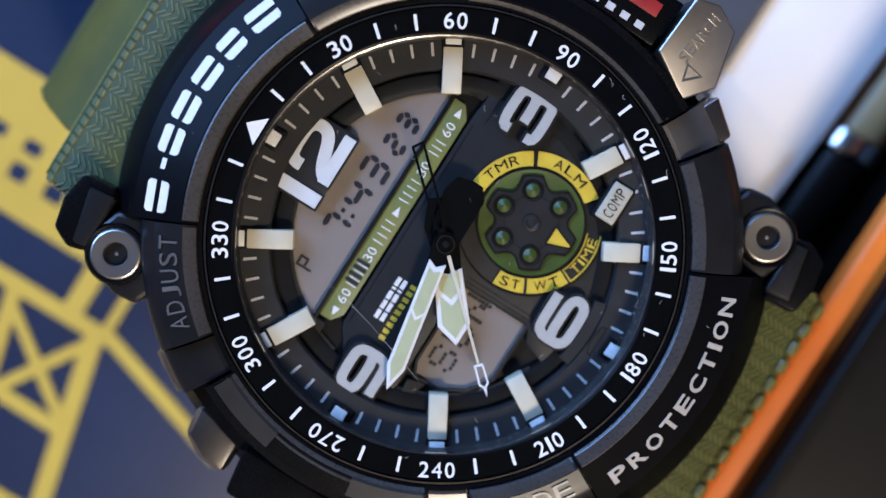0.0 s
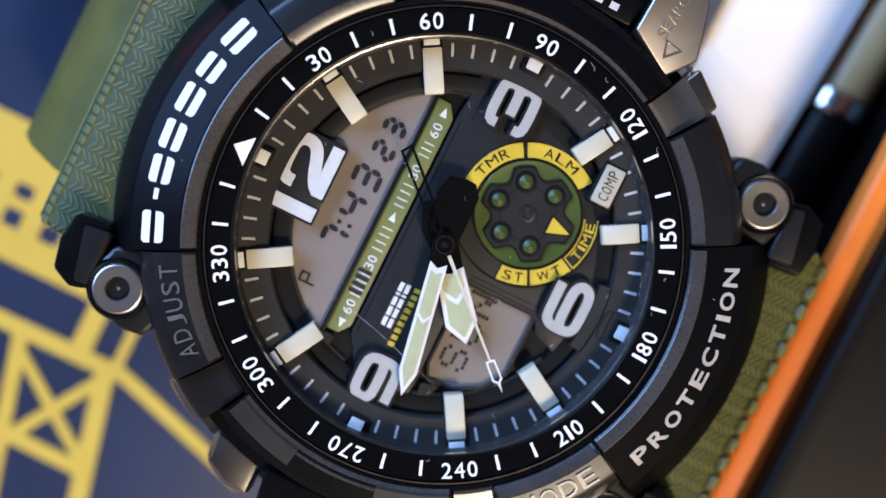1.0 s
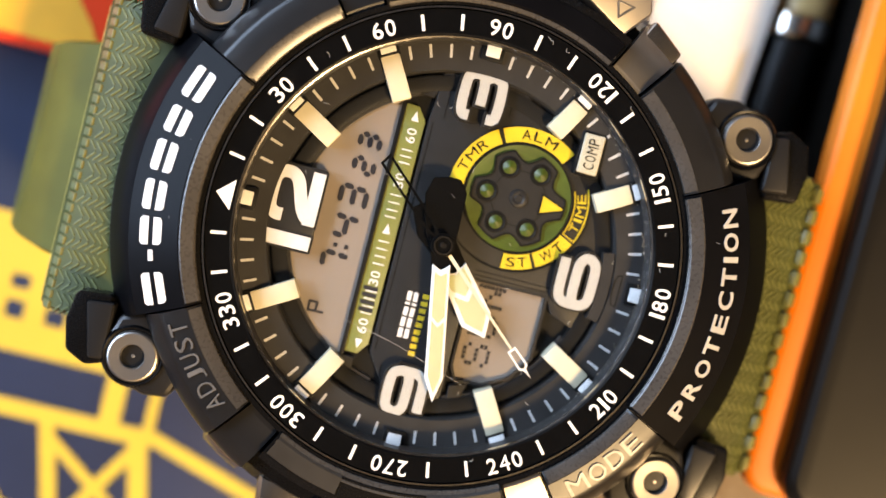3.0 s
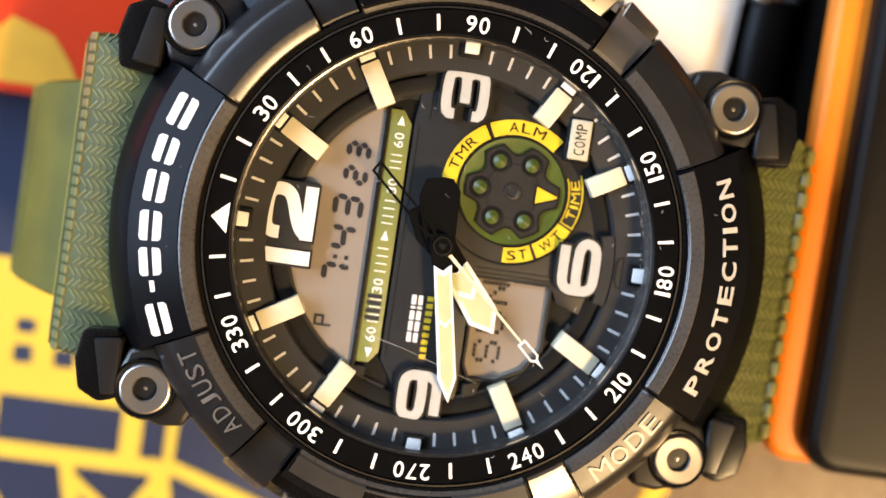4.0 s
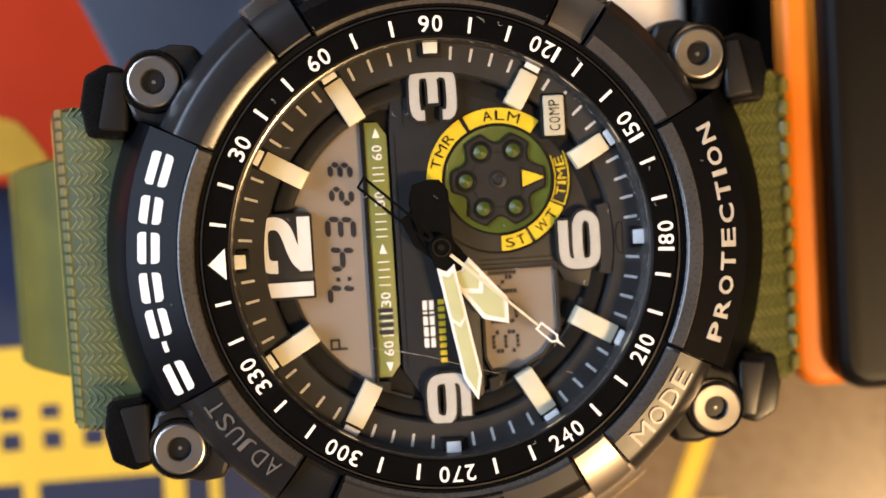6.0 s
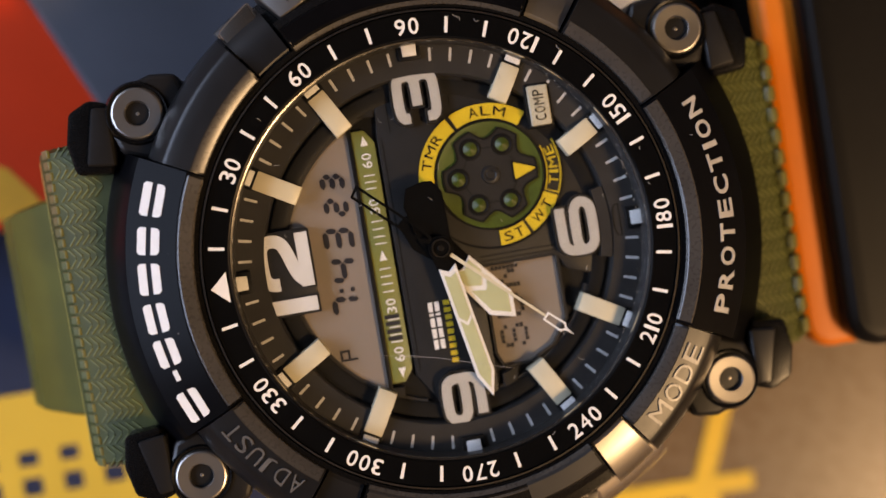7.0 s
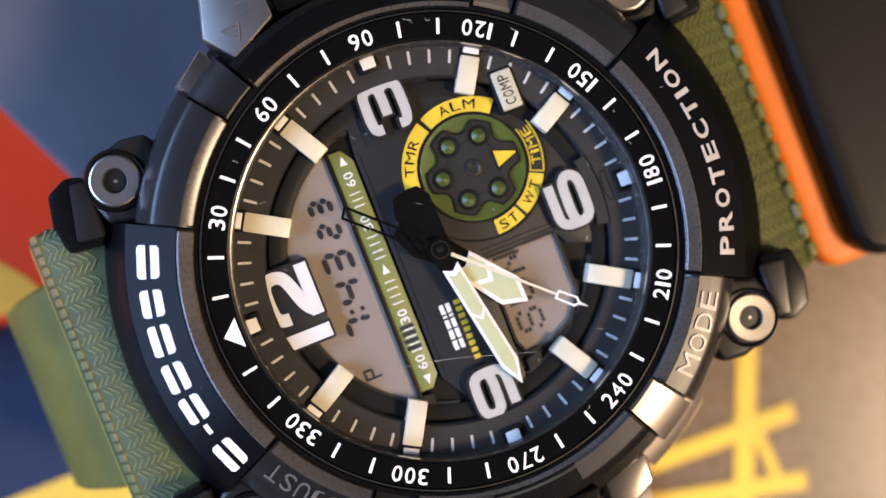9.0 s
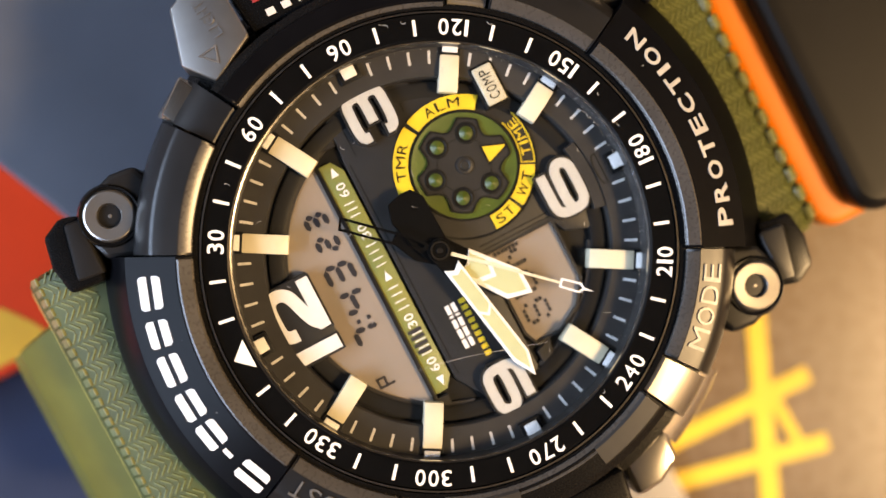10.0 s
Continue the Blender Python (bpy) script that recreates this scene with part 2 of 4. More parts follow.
slab("floor", -1.8, 1.8, -1.9, 1.9, -0.90, -0.80, FLOOR)
slab("wall_north", -1.8, 1.8, 1.9, 2.0, -0.80, 1.75, PLASTER)
slab("wall_south", -1.8, 1.8, -2.0, -1.9, -0.80, 1.75, PLASTER)
slab("wall_east", 1.7, 1.8, -1.9, 1.9, -0.80, 1.75, PLASTER)
# west wall; unseen opening added for the cool light, y -0.55 to 1.85 and z 0.74 to 1.70
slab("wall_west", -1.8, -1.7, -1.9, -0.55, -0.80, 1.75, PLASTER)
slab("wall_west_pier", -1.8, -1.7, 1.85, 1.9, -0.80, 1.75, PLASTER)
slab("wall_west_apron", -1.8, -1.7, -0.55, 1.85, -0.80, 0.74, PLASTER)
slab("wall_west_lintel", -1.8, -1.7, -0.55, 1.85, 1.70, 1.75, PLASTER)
slab("ceiling", -1.9, 1.9, -2.0, 2.0, 1.75, 1.85, CEILING)

table = thing("table", (0, 0, -800), "brown wooden table with a smooth glossy top", "table")
part("tabletop", box(-600, 600, -400, 400, -56, -30.4, 3), TABLE, table)
for x in (-560, 560):
    for y in (-360, 360):
        part("leg", box(x - 25, x + 25, y - 25, y + 25, -800, -56.2, 3), TABLE, table)

# ---- the watch ----
watch = thing("wrist_watch", (0, 0, -30), "rugged black resin wrist watch with olive green strap", "watch")


def shell(r):
    """Height of the bezel's lettered flank."""
    return 4.0 - (r - 21.4) * 0.42


# case under the bezel
bm = swept([(0.2, -11), (23.5, -11), (25.2, -9), (25.6, -1.5), (24.4, 0.6), (20.2, 1.6), (20.2, -1.2), (0.2, -1.2)], step=4)
part("case", bm, RESIN, watch, "black resin watch case")

# compass ring with its polished edges
ring = part("compass_ring", swept([(17.35, 2.86), (17.5, 2.94), (19.45, 3.02), (19.5, 1.0), (17.35, 1.0)], step=2), GLOSS, watch, "gloss black compass ring")


def ring_top(r):
    return 2.94 + (r - 17.5) * 0.041


part("inner_rim", swept([(17.12, 2.6), (17.18, 2.86), (17.30, 2.90), (17.38, 2.6)], step=2), RIM, ring, "polished metal rim")
part("outer_rim", swept([(19.48, 2.8), (19.53, 3.22), (19.68, 3.22), (19.72, 2.8)], step=2), RIM, ring, "polished metal rim")
for a in range(0, 360, 10):
    if a == 0:
        tri = bmesh.new()
        pts = [polar(0, 19.1), polar(4.1, 17.75), polar(-4.1, 17.75)]
        lo = [tri.verts.new((*p, ring_top(hypot(*p)) - 0.1)) for p in pts]
        hi = [tri.verts.new((*p, ring_top(hypot(*p)) + 0.04)) for p in pts]
        tri.faces.new(hi)
        for i in range(3):
            tri.faces.new((lo[i], lo[(i + 1) % 3], hi[(i + 1) % 3], hi[i]))
        part("north_triangle", tri, WHITE, ring, "white triangle")
    elif a % 30:
        half = math.degrees(0.13 / 18.4)
        part("tick", swept([(17.75, ring_top(17.75)), (17.75, ring_top(17.75) + 0.04), (19.05, ring_top(19.05) + 0.04), (19.05, ring_top(19.05))], a - half, a + half, 1), WHITE, ring)
    else:
        write(str(a), on_ring(a, 18.55 if 170 < a < 310 else 18.42, ring_top, 0.05, not 100 < a < 260), 0.84, 1.34, 0.24, WHITE, ring, 0.010, "digit")

# dark step outside the ring
part("bezel_step", swept([(19.74, 2.4), (19.8, 3.25), (20.2, 3.3), (20.4, 1.0), (19.74, 1.0)], step=2), RESIN, watch)

# lettered flanks at 12 and 6
for centre, outer in ((0, 28.0), (180, 28.5)):
    a0, a1 = centre - 26.5, centre + 26.5
    bm = swept([(20.2, 1.5), (20.2, 3.6), (21.35, shell(21.4)), (21.5, shell(21.4)), (25.7, shell(25.7)), (26.0, shell(25.7) - 0.4),
                (outer - 0.2, -1.2), (outer, -1.9), (outer - 0.3, -7), (24, -8), (22, 1)], a0, a1, 1.5)
    flank = part("bezel_flank", bm, RESIN_SHELL, watch, "glossy black bezel flank with raised lettering")
    bm = swept([(20.12, 3.55), (20.2, 3.78), (20.3, 3.86), (21.25, shell(21.4) + 0.08), (21.38, shell(21.4) + 0.02), (21.2, 3.0), (20.3, 3.0)], a0 + 0.6, a1 - 0.6, 1.5)
    part("inner_bevel", bm, BEVEL, flank, "worn brown-grey inner bevel")
    if centre == 0:
        twelve_flank = flank
    else:
        six_flank = flank

# plain white blocks where the maker's name stands
widths = [(-9.1, 2.6), (-6.4, 0.9), (-4.4, 2.25), (-1.5, 2.4), (1.7, 2.5), (4.75, 2.2), (8.1, 2.7)]
for c, w in widths:
    bm = bmesh.new()
    for v0, v1 in ((-0.2, 0.2),) if w < 1 else ((-0.93, -0.21), (0.21, 0.93)):
        k = 0.0 if w < 1 else 0.22
        out, near = (v0, v1) if v0 < 0 else (v1, v0)
        prism([(-w / 2, near), (w / 2, near), (w / 2, out + math.copysign(k, near - out)), (w / 2 - k, out), (-w / 2 + k, out), (-w / 2, out + math.copysign(k, near - out))]
              if k else [(-w / 2, v0), (w / 2, v0), (w / 2, v1), (-w / 2, v1)], -0.1, 0.12, 0, 1, bm)
    put = on_ring(math.degrees(c / 23.8), 23.8, shell, 1.0)
    for v in bm.verts:
        v.co = put(*v.co)
    part("mark_block", bm, WHITE, twelve_flank, "raised white block")
write("PROTECTION", on_ring(180, 23.85, shell, 0.12, False), 1.56, 1.40, 0.44, LETTER, six_flank, 0.022)

# four corner guards with their bevels, screws and lugs
GUARD_LINE = [(20.9, 3.74), (21.35, 3.84), (22.3, 3.70), (23.25, 3.54), (23.55, 3.44), (23.8, 3.26), (24.7, 2.05), (25.0, 1.6), (25.2, 0.9)]


def guard_top(r):
    for (ra, za), (rb, zb) in zip(GUARD_LINE, GUARD_LINE[1:]):
        if ra <= r <= rb:
            return za + (zb - za) * (r - ra) / (rb - ra)
    return GUARD_LINE[0][1]


plate_names = {(-1, -1): "ADJUST", (1, -1): "MODE"}
for sx in (-1, 1):
    for sy in (-1, 1):
        def at(angle, r):
            x, y = polar(angle, r)
            return (x if sx < 0 else -x, y if sy > 0 else -y)

        def mirrored(bm):
            if sx > 0:
                bmesh.ops.scale(bm, vec=(-1, 1, 1), verts=bm.verts)
            if sy < 0:
                bmesh.ops.scale(bm, vec=(1, -1, 1), verts=bm.verts)
            return bm
        guard = bmesh.new()
        swept([(20.15, 1.0), (20.2, 3.2), (20.5, 3.5), *GUARD_LINE, (25.5, -3), (25.5, -8), (21, -8)], 26.9, 52.2, 1.2, guard)
        soften(guard, 0.28, 3, 50)
        pts = [at(26.5, 22.5), at(40, 23.5), (sx * 19.2, sy * 18.0), (sx * 21.3, sy * 18.2), (sx * 24.6, sy * 17.2), (sx * 25.6, sy * 14.8), (sx * 24.6, sy * 12.0), (sx * 22.4, sy * 11.2)]
        mirrored(guard)
        prism(pts, -8, 0.55, 0.8, 4, guard)
        body = part("corner_guard", guard, SATIN, watch, "satin black resin corner guard with a rounded shoulder")
        bm = mirrored(swept([(20.22, 3.3), (20.26, 3.56), (20.36, 3.62), (21.15, 3.86), (21.28, 3.88), (21.25, 3.2)], 27.4, 51.7, 1.2))
        part("inner_bevel", bm, BEVEL, body, "worn brown-grey inner bevel")
        word = plate_names.get((sx, sy))
        if word:
            mid = {"ADJUST": 360 - 39.3, "MODE": 180 + 39.3}[word]
            write(word, on_ring(mid, 22.45, guard_top, 0.14, word == "ADJUST"), 1.05 if word == "ADJUST" else 1.5, 1.5, 0.32, PLATE_LETTER, body)
        sxc, syc = sx * 22.72, sy * 15.12
        part("screw_seat", lathe(sxc, syc, [(2.2, -1), (2.25, 0.75), (2.45, 0.8), (2.68, 0.4), (2.75, -1)]), RESIN, body)
        part("screw", lathe(sxc, syc, [(0.0, 0.60), (0.14, 0.57), (0.42, 0.30), (0.86, 0.12), (0.93, 0.15), (0.98, 0.90), (1.06, 1.0), (1.92, 1.03), (2.06, 0.97), (2.18, 0.78), (2.22, -0.8), (0.0, -0.8)]), SATIN_STEEL, body, "steel screw with a deep round socket")
        lug = prism([(sx * 25.4, sy * 10.6), (sx * 28.5, sy * 10.9), (sx * 28.9, sy * 13.5), (sx * 28.4, sy * 16.0), (sx * 26.6, sy * 16.9), (sx * 25.0, sy * 16.4)], -8, 0.2, 0.55, 3)
        part("lug", lug, RESIN, body)
        facet = prism([(sx * 25.1, sy * 11.2), (sx * 27.5, sy * 11.5), (sx * 26.4, sy * 16.2), (sx * 25.0, sy * 16.0)], -3, 0.6, 0.4, 3)
        part("facet", facet, SATIN, body)

# connecting blocks beside the guards
def dome(r0, z0, r1, z1, n=7):
    """A quarter of a rounded back, falling from its crest to its outer edge."""
    return [(r0 + (r1 - r0) * sin(pi / 2 * i / n), z1 + (z0 - z1) * cos(pi / 2 * i / n)) for i in range(n + 1)]


for a in (57.3, 122.7, 237.3, 302.7):
    # lamp glare on the 6-side links is put into a steel material
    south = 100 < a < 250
    bm = swept([(20.1, 0.5), (20.15, 2.9), *dome(20.6, 3.05, 25.2, 0.2), (25.3, -6), (21, -6)], a - 4.4, a + 4.4, 1.1)
    soften(bm, 0.18, 2, 60)
    part("bezel_link", bm, SATIN_STEEL if south else SATIN, watch, "link in steel for the lamp's glare" if south else "")
    bm = swept([(22.6, 0.2), *dome(23.0, 0.5, 26.9 if a > 230 and south else 26.3, -2.4), (26.4, -5), (23, -5)], a - (6.5 if a > 230 and south else 4.2), a + (9.0 if a > 230 and south else 4.2), 1.1)
    soften(bm, 0.15, 2, 60)
    part("case_shoulder", bm, STEEL, watch, "bright steel case shoulder")

# long bars at 3 and 9, with the push buttons beyond
for centre in (90, 270):
    bm = swept([(20.05, 1.0), (20.1, 3.35), (20.5, 3.7), (22.2, 3.55), (22.9, 3.0), (23.4, -6), (21, -6)], centre - 27.6, centre + 27.6, 1.5)
    soften(bm, 0.15, 2, 40)
    bar = part("bezel_bar", bm, RESIN, watch, "black resin bezel bar")
    spans = ((centre - 27, centre + 27),) if centre == 90 else ((centre - 27, centre - 10), (centre + 10, centre + 27))
    for a0, a1 in spans:
        bm = swept([(20.3, 3.3), (20.35, 3.62), (20.55, 3.76), (22.0, 3.66), (22.15, 3.5), (22.1, 3.0)], a0, a1, 1.2)
        part("plate", bm, PLATE if centre == 270 else RESIN_SHELL, bar, "worn grey plate")
    bm = swept([(19.98, 3.2), (20.02, 3.42), (20.12, 3.50), (20.78, 3.74), (20.86, 3.72), (20.8, 3.2)], centre - 27.2, centre + 27.2, 1.2)
    part("inner_bevel", bm, BEVEL, bar, "smooth brown-grey inner bevel")

def button_fall(s, x, y):
    """The faces lean away from 3 o'clock."""
    return -0.12 * (-x - 8.0) - 0.06 * (y - 24.5) if s < 0 else -0.26 * (x - 8.0) + 0.06 * (y - 24.5)


for s, word in ((-1, "LIGHT"), (1, "SEARCH")):
    pts = [(s * 5.9, 22.7), (s * 9.9, 20.6), (s * 11.9, 23.0), (s * 10.6, 27.6), (s * 8.2, 28.6), (s * 6.2, 28.0)]
    body = prism(pts, -5, 3.0, 0.3, 3)
    for v in body.verts:
        if v.co.z > 1.5:
            v.co.z += button_fall(s, v.co.x, v.co.y)
    button = part("push_button", body, SATIN_STEEL, watch, "satin grey steel push button with raised lettering")
    d = Vector((-0.13 if s < 0 else 0.10, 1)).normalized()
    up = Vector((-d.y, d.x))
    c = Vector((s * 8.3, 25.4))

    def on_button(x, y, z):
        p = c + d * x + up * y
        return p.x, p.y, 3.0 + button_fall(s, p.x, p.y) + z * 0.10
    write(word, on_button, 0.62, 0.95, 0.16, SATIN_STEEL, button)
    tip = [(s * 9.1, 21.9), (s * 10.2, 23.0), (s * 8.7, 23.2)]
    arrow = ribbon(tip, 0.14, 2.96, 3.1, True)
    for v in arrow.verts:
        v.co.z += button_fall(s, v.co.x, v.co.y)
    part("arrow", arrow, PLATE_LETTER, button, "raised outline arrow")
    part("button_collar", prism([(s * 11.0, 19.6), (s * 13.9, 17.9), (s * 15.2, 20.4), (s * 12.4, 22.6)], -5, 1.9, 0.35, 3), STEEL, button, "bright steel collar")

panel = part("side_panel", prism([(-5.4, 22.9), (5.4, 22.9), (5.9, 27.2), (-5.9, 27.2)], -5, 2.4, 0.25), RESIN, watch)
part("red_stripe", box(-4.4, 4.4, 25.0, 26.2, 2.38, 2.48, 0.04), STRIPE_RED, panel, "red stripe")
for i in range(6):
    part("print_bar", box(-3.8 + i * 1.4, -3.05 + i * 1.4, 23.5, 24.1, 2.38, 2.44), GREY_PRINT, panel)
part("side_button", prism([(-5.2, -23.2), (5.2, -23.2), (4.6, -27.4), (-4.6, -27.4)], -6, 1.6, 0.5, 3), RESIN, watch, "black resin button guard")

for s9 in (-1, 1):
    pts = [(s9 * 5.3, -22.9), (s9 * 10.6, -21.9), (s9 * 10.3, -25.3), (s9 * 8.0, -26.6), (s9 * 5.2, -26.9)]
    part("case_flank", prism(pts[::s9], -7, 0.4, 0.9, 3, None, 0.9), STEEL, watch, "bright steel case flank")

# ---- dial ----
well = part("dial_plate", disc(0, 0, 17.4, -1.6, -0.9, 72), DIAL_DEEP, watch, "black dial")
track = part("minute_track", swept([(14.55, -0.9), (14.6, 0.22), (14.75, 0.50), (17.1, 0.66), (17.35, 2.6), (17.45, 2.6), (17.45, -0.9)], step=2), TRACK, watch, "dark grey minute track")


def track_top(r):
    return 0.50 + (r - 14.75) * 0.068


for m in range(60):
    if m % 5 == 0:
        continue
    half = math.degrees(0.11 / 16.3)
    part("tick", swept([(15.75, track_top(15.75)), (15.75, track_top(15.75) + 0.04), (16.85, track_top(16.85) + 0.04), (16.85, track_top(16.85))], m * 6 - half, m * 6 + half, 1), GREY_PRINT, track)
for h in range(12):
    a = h * 30
    o = Vector(polar(a, 1))
    t = Vector((o.y, -o.x))

    def local(u, v):
        return tuple(o * v + t * u)
    if h % 3 == 0:
        part("square_holder", prism([local(-0.95, 15.95), local(0.95, 15.95), local(0.95, 17.1), local(-0.95, 17.1)], 0.2, 0.95, 0.12), DIAL_DEEP, track)
        part("square_marker", prism([local(-0.58, 16.25), local(0.58, 16.25), local(0.62, 17.3), local(-0.62, 17.3)], 0.6, 1.12, 0.07), WHITE, track, "white square marker")
    else:
        part("tab_holder", prism([local(-0.95, 16.3), local(0.95, 16.3), local(0.95, 17.1), local(-0.95, 17.1)], 0.2, 0.85, 0.12), DIAL_DEEP, track)
        part("tab_marker", prism([local(-0.66, 16.68), local(0.66, 16.68), local(0.66, 17.32), local(-0.66, 17.32)], 0.6, 1.0, 0.07), WHITE, track, "small white tab")
        block = bmesh.new()
        rows = []
        inner = 13.35 if h in (4, 5) else 12.65
        for v, z in ((16.5, 0.85), (15.5, 1.05), (inner + 0.95, 1.0), (inner, 0.75)):
            rows.append([block.verts.new((*local(u, v), zz)) for u, zz in ((-0.8, -0.9), (-0.8, z), (0.8, z), (0.8, -0.9))])
        for p, q in zip(rows, rows[1:]):
            for j in range(4):
                block.faces.new((p[j], p[(j + 1) % 4], q[(j + 1) % 4], q[j]))
        block.faces.new(rows[0])
        block.faces.new(rows[-1][::-1])
        bmesh.ops.recalc_face_normals(block, faces=block.faces)
        soften(block, 0.07, 2, 50)
        part("hour_marker", block, LUME, watch, "cream faceted hour block")

# stepped ring inside the track
part("dial_step", swept([(13.0, -0.9), (13.05, -0.35), (13.4, -0.25), (14.3, -0.25), (14.35, -0.9)], step=3), DIAL_DEEP, watch)

# upper display, cut by a chord, and the level band beside it
pts = [(-6.05, -11.0)]
for a in range(-62, 63, 4):
    pts.append(polar(a, 12.95))
pts.append((-6.05, 11.0))
display = part("main_display", prism(pts, -1.0, -0.72), LCD, watch, "beige liquid crystal display showing the time")
part("display_edge", box(-6.22, -5.88, -11.0, 11.2, -0.9, -0.3, 0.05), INK, display)
band_pts = [(-5.85, -10.6), (-4.75, -10.6), (-4.0, -9.6), (-4.0, 9.8), (-4.75, 10.9), (-5.85, 10.9)]
band = part("level_band", prism(band_pts, -1.0, -0.45, 0.06), BAND, watch, "olive yellow inclination scale")
for y, text in ((8.35, "60"), (4.45, "30"), (-4.05, "30"), (-8.2, "60")):
    write(text, upward(-4.88, y, -0.44), 0.55, 0.82, 0.14, WHITE, band, 0.005, "digit")
for y in (7.1, 6.55, 6.0, 3.2, 2.55, 1.9, 1.3, -0.85, -1.5, -2.15, -2.8, -5.2, -5.85, -6.5, -7.1):
    part("scale_tick", box(-5.35, -4.4, y - 0.05, y + 0.05, -0.46, -0.4), WHITE, band)
for y, s in ((10.0, 1), (-9.75, -1), (0.25, 1)):
    part("scale_arrow", prism([(-5.2, y - s * 0.4), (-4.55, y - s * 0.4), (-4.88, y + s * 0.45)][::s], -0.46, -0.4), WHITE, band)
for y in (-4.95, -5.53, -6.18, -6.8):
    part("scale_bar", box(-5.6, -4.35, y - 0.17, y + 0.17, -0.47, -0.42), SEGMENT, band, "dark display bar")

SEGMENTS = {"7": "abc", "4": "fgbc", "3": "abgcd", "2": "abged", "P": "abefg"}


def seven(ch, cx, cy, wide, high, w):
    """A seven-segment character that reads from 9 towards 3."""
    bm = bmesh.new()
    lines = {"a": ((-1, 1), (1, 1)), "g": ((-1, 0), (1, 0)), "d": ((-1, -1), (1, -1)), "f": ((-1, 0), (-1, 1)), "b": ((1, 0), (1, 1)), "e": ((-1, -1), (-1, 0)), "c": ((1, -1), (1, 0))}
    hw, hh = (wide - w) / 2, (high - w) / 2
    for k in SEGMENTS[ch]:
        a, b = (Vector((p[0] * hw, p[1] * hh)) for p in lines[k])
        d = (b - a).normalized()
        n = Vector((-d.y, d.x))
        a, b = a + d * 0.06, b - d * 0.06
        out = [a, a + d * w / 2 + n * w / 2, b - d * w / 2 + n * w / 2, b, b - d * w / 2 - n * w / 2, a + d * w / 2 - n * w / 2]
        prism([(cx - p.y, cy + p.x + p.y * 0.08) for p in out], -0.73, -0.68, 0, 1, bm)
    return bm


for ch, x, y, wide, high in (("7", -8.45, -3.55, 1.85, 2.6), ("4", -8.3, -0.45, 2.05, 2.6), ("3", -8.3, 2.15, 2.05, 2.6), ("2", -8.05, 4.9, 1.6, 2.1), ("3", -8.05, 6.95, 1.6, 2.1)):
    part("digit", seven(ch, x, y, wide, high, 0.47), SEGMENT, display)
pm = ribbon([(-9.1 - v, -7.6 + u) for u, v in ((-0.38, 0.6), (0.38, 0.6), (0.38, -0.05), (-0.38, -0.05))], 0.2, -0.73, -0.68, True)
ribbon([(-9.1 - v, -7.6 + u) for u, v in ((-0.38, 0.0), (-0.38, -0.75))], 0.2, -0.73, -0.684, False, pm)
part("letter", pm, SEGMENT, display)
colon = box(-8.95, -8.6, -2.28, -1.93, -0.73, -0.68)
box(-8.0, -7.65, -2.28, -1.93, -0.73, -0.68, 0, 1, colon)
part("colon", colon, SEGMENT, display)

# central plate
pts = [(-3.75, -10.2), (-2.2, -12.6), (-2.0, -15.2), (2.2, -15.2), (3.0, -12.4), (3.0, -2.2), (9.7, -2.0), (10.4, -3.4), (13.2, -4.4), (14.4, -1.0), (14.4, 3.5), (13.3, 6.2), (11.4, 7.6), (10.4, 10.8),
       (4.9, 12.4), (3.6, 15.0), (-3.4, 15.0), (-3.6, 11.6), (-3.75, 10.2)]
panel = part("centre_plate", prism(pts, -1.0, -0.35, 0.12), DIAL, watch, "dark grey centre plate")
for a0, a1 in ((33, 57), (63, 76), (104, 117), (123, 147), (203, 236), (244, 256), (284, 297), (303, 327), (333, 344), (16, 27)):
    bm = swept([(12.75, -0.9), (12.8, -0.5), (13.15, -0.46), (13.2, -0.9)], a0, a1, 2)
    part("dial_rib", bm, TRACK, panel)
part("sensor_slot", ribbon([(14.85, -0.6), (14.85, 0.6), (15.05, 1.25), (15.42, 1.35), (15.42, -1.35), (15.05, -1.25)], 0.10, 0.48, 0.57, True), INK, track)
part("sensor_step", swept([(13.6, -0.5), (13.65, 0.45), (14.6, 0.50), (14.62, -0.5)], 168, 192, 2), TRACK, track)

for pts in ([(-6.4, -10.9), (-4.9, -11.0), (-4.9, -12.9), (-6.3, -12.1)], [(3.5, -11.4), (5.0, -10.9), (4.7, -12.3), (3.6, -13.0)], [(-5.5, 13.2), (-3.7, 13.7), (-3.7, 11.9), (-5.0, 11.9)], [(4.4, 13.3), (6.7, 12.3), (6.3, 11.5), (4.5, 11.9)]):
    part("dial_tab", prism(pts, -0.9, -0.40, 0.06, 1), DIAL, panel)
for line in ([(3.2, -1.25), (9.8, -1.25)], [(3.2, -1.65), (9.8, -1.65)], [(-2.55, 10.4), (-2.55, 14.6)], [(2.75, 11.9), (2.75, 14.6)], [(-2.5, -11.0), (-2.3, -14.8)], [(2.3, -10.8), (2.4, -14.8)], [(-3.35, -9.9), (-3.35, 9.9)]):
    part("plate_groove", ribbon(line, 0.09, -0.37, -0.335), INK, panel)
# maker's marks as plain bars
for i, w in enumerate((0.8, 0.8, 0.75, 0.2, 0.8)):
    y = (-8.35, -7.4, -6.45, -5.5, -5.15)[i]
    bars = box(-1.84, -1.46, y, y + w, -0.36, -0.3)
    box(-1.28, -0.90, y, y + w, -0.36, -0.3, 0, 1, bars)
    part("print_bar", bars, WHITE, panel)
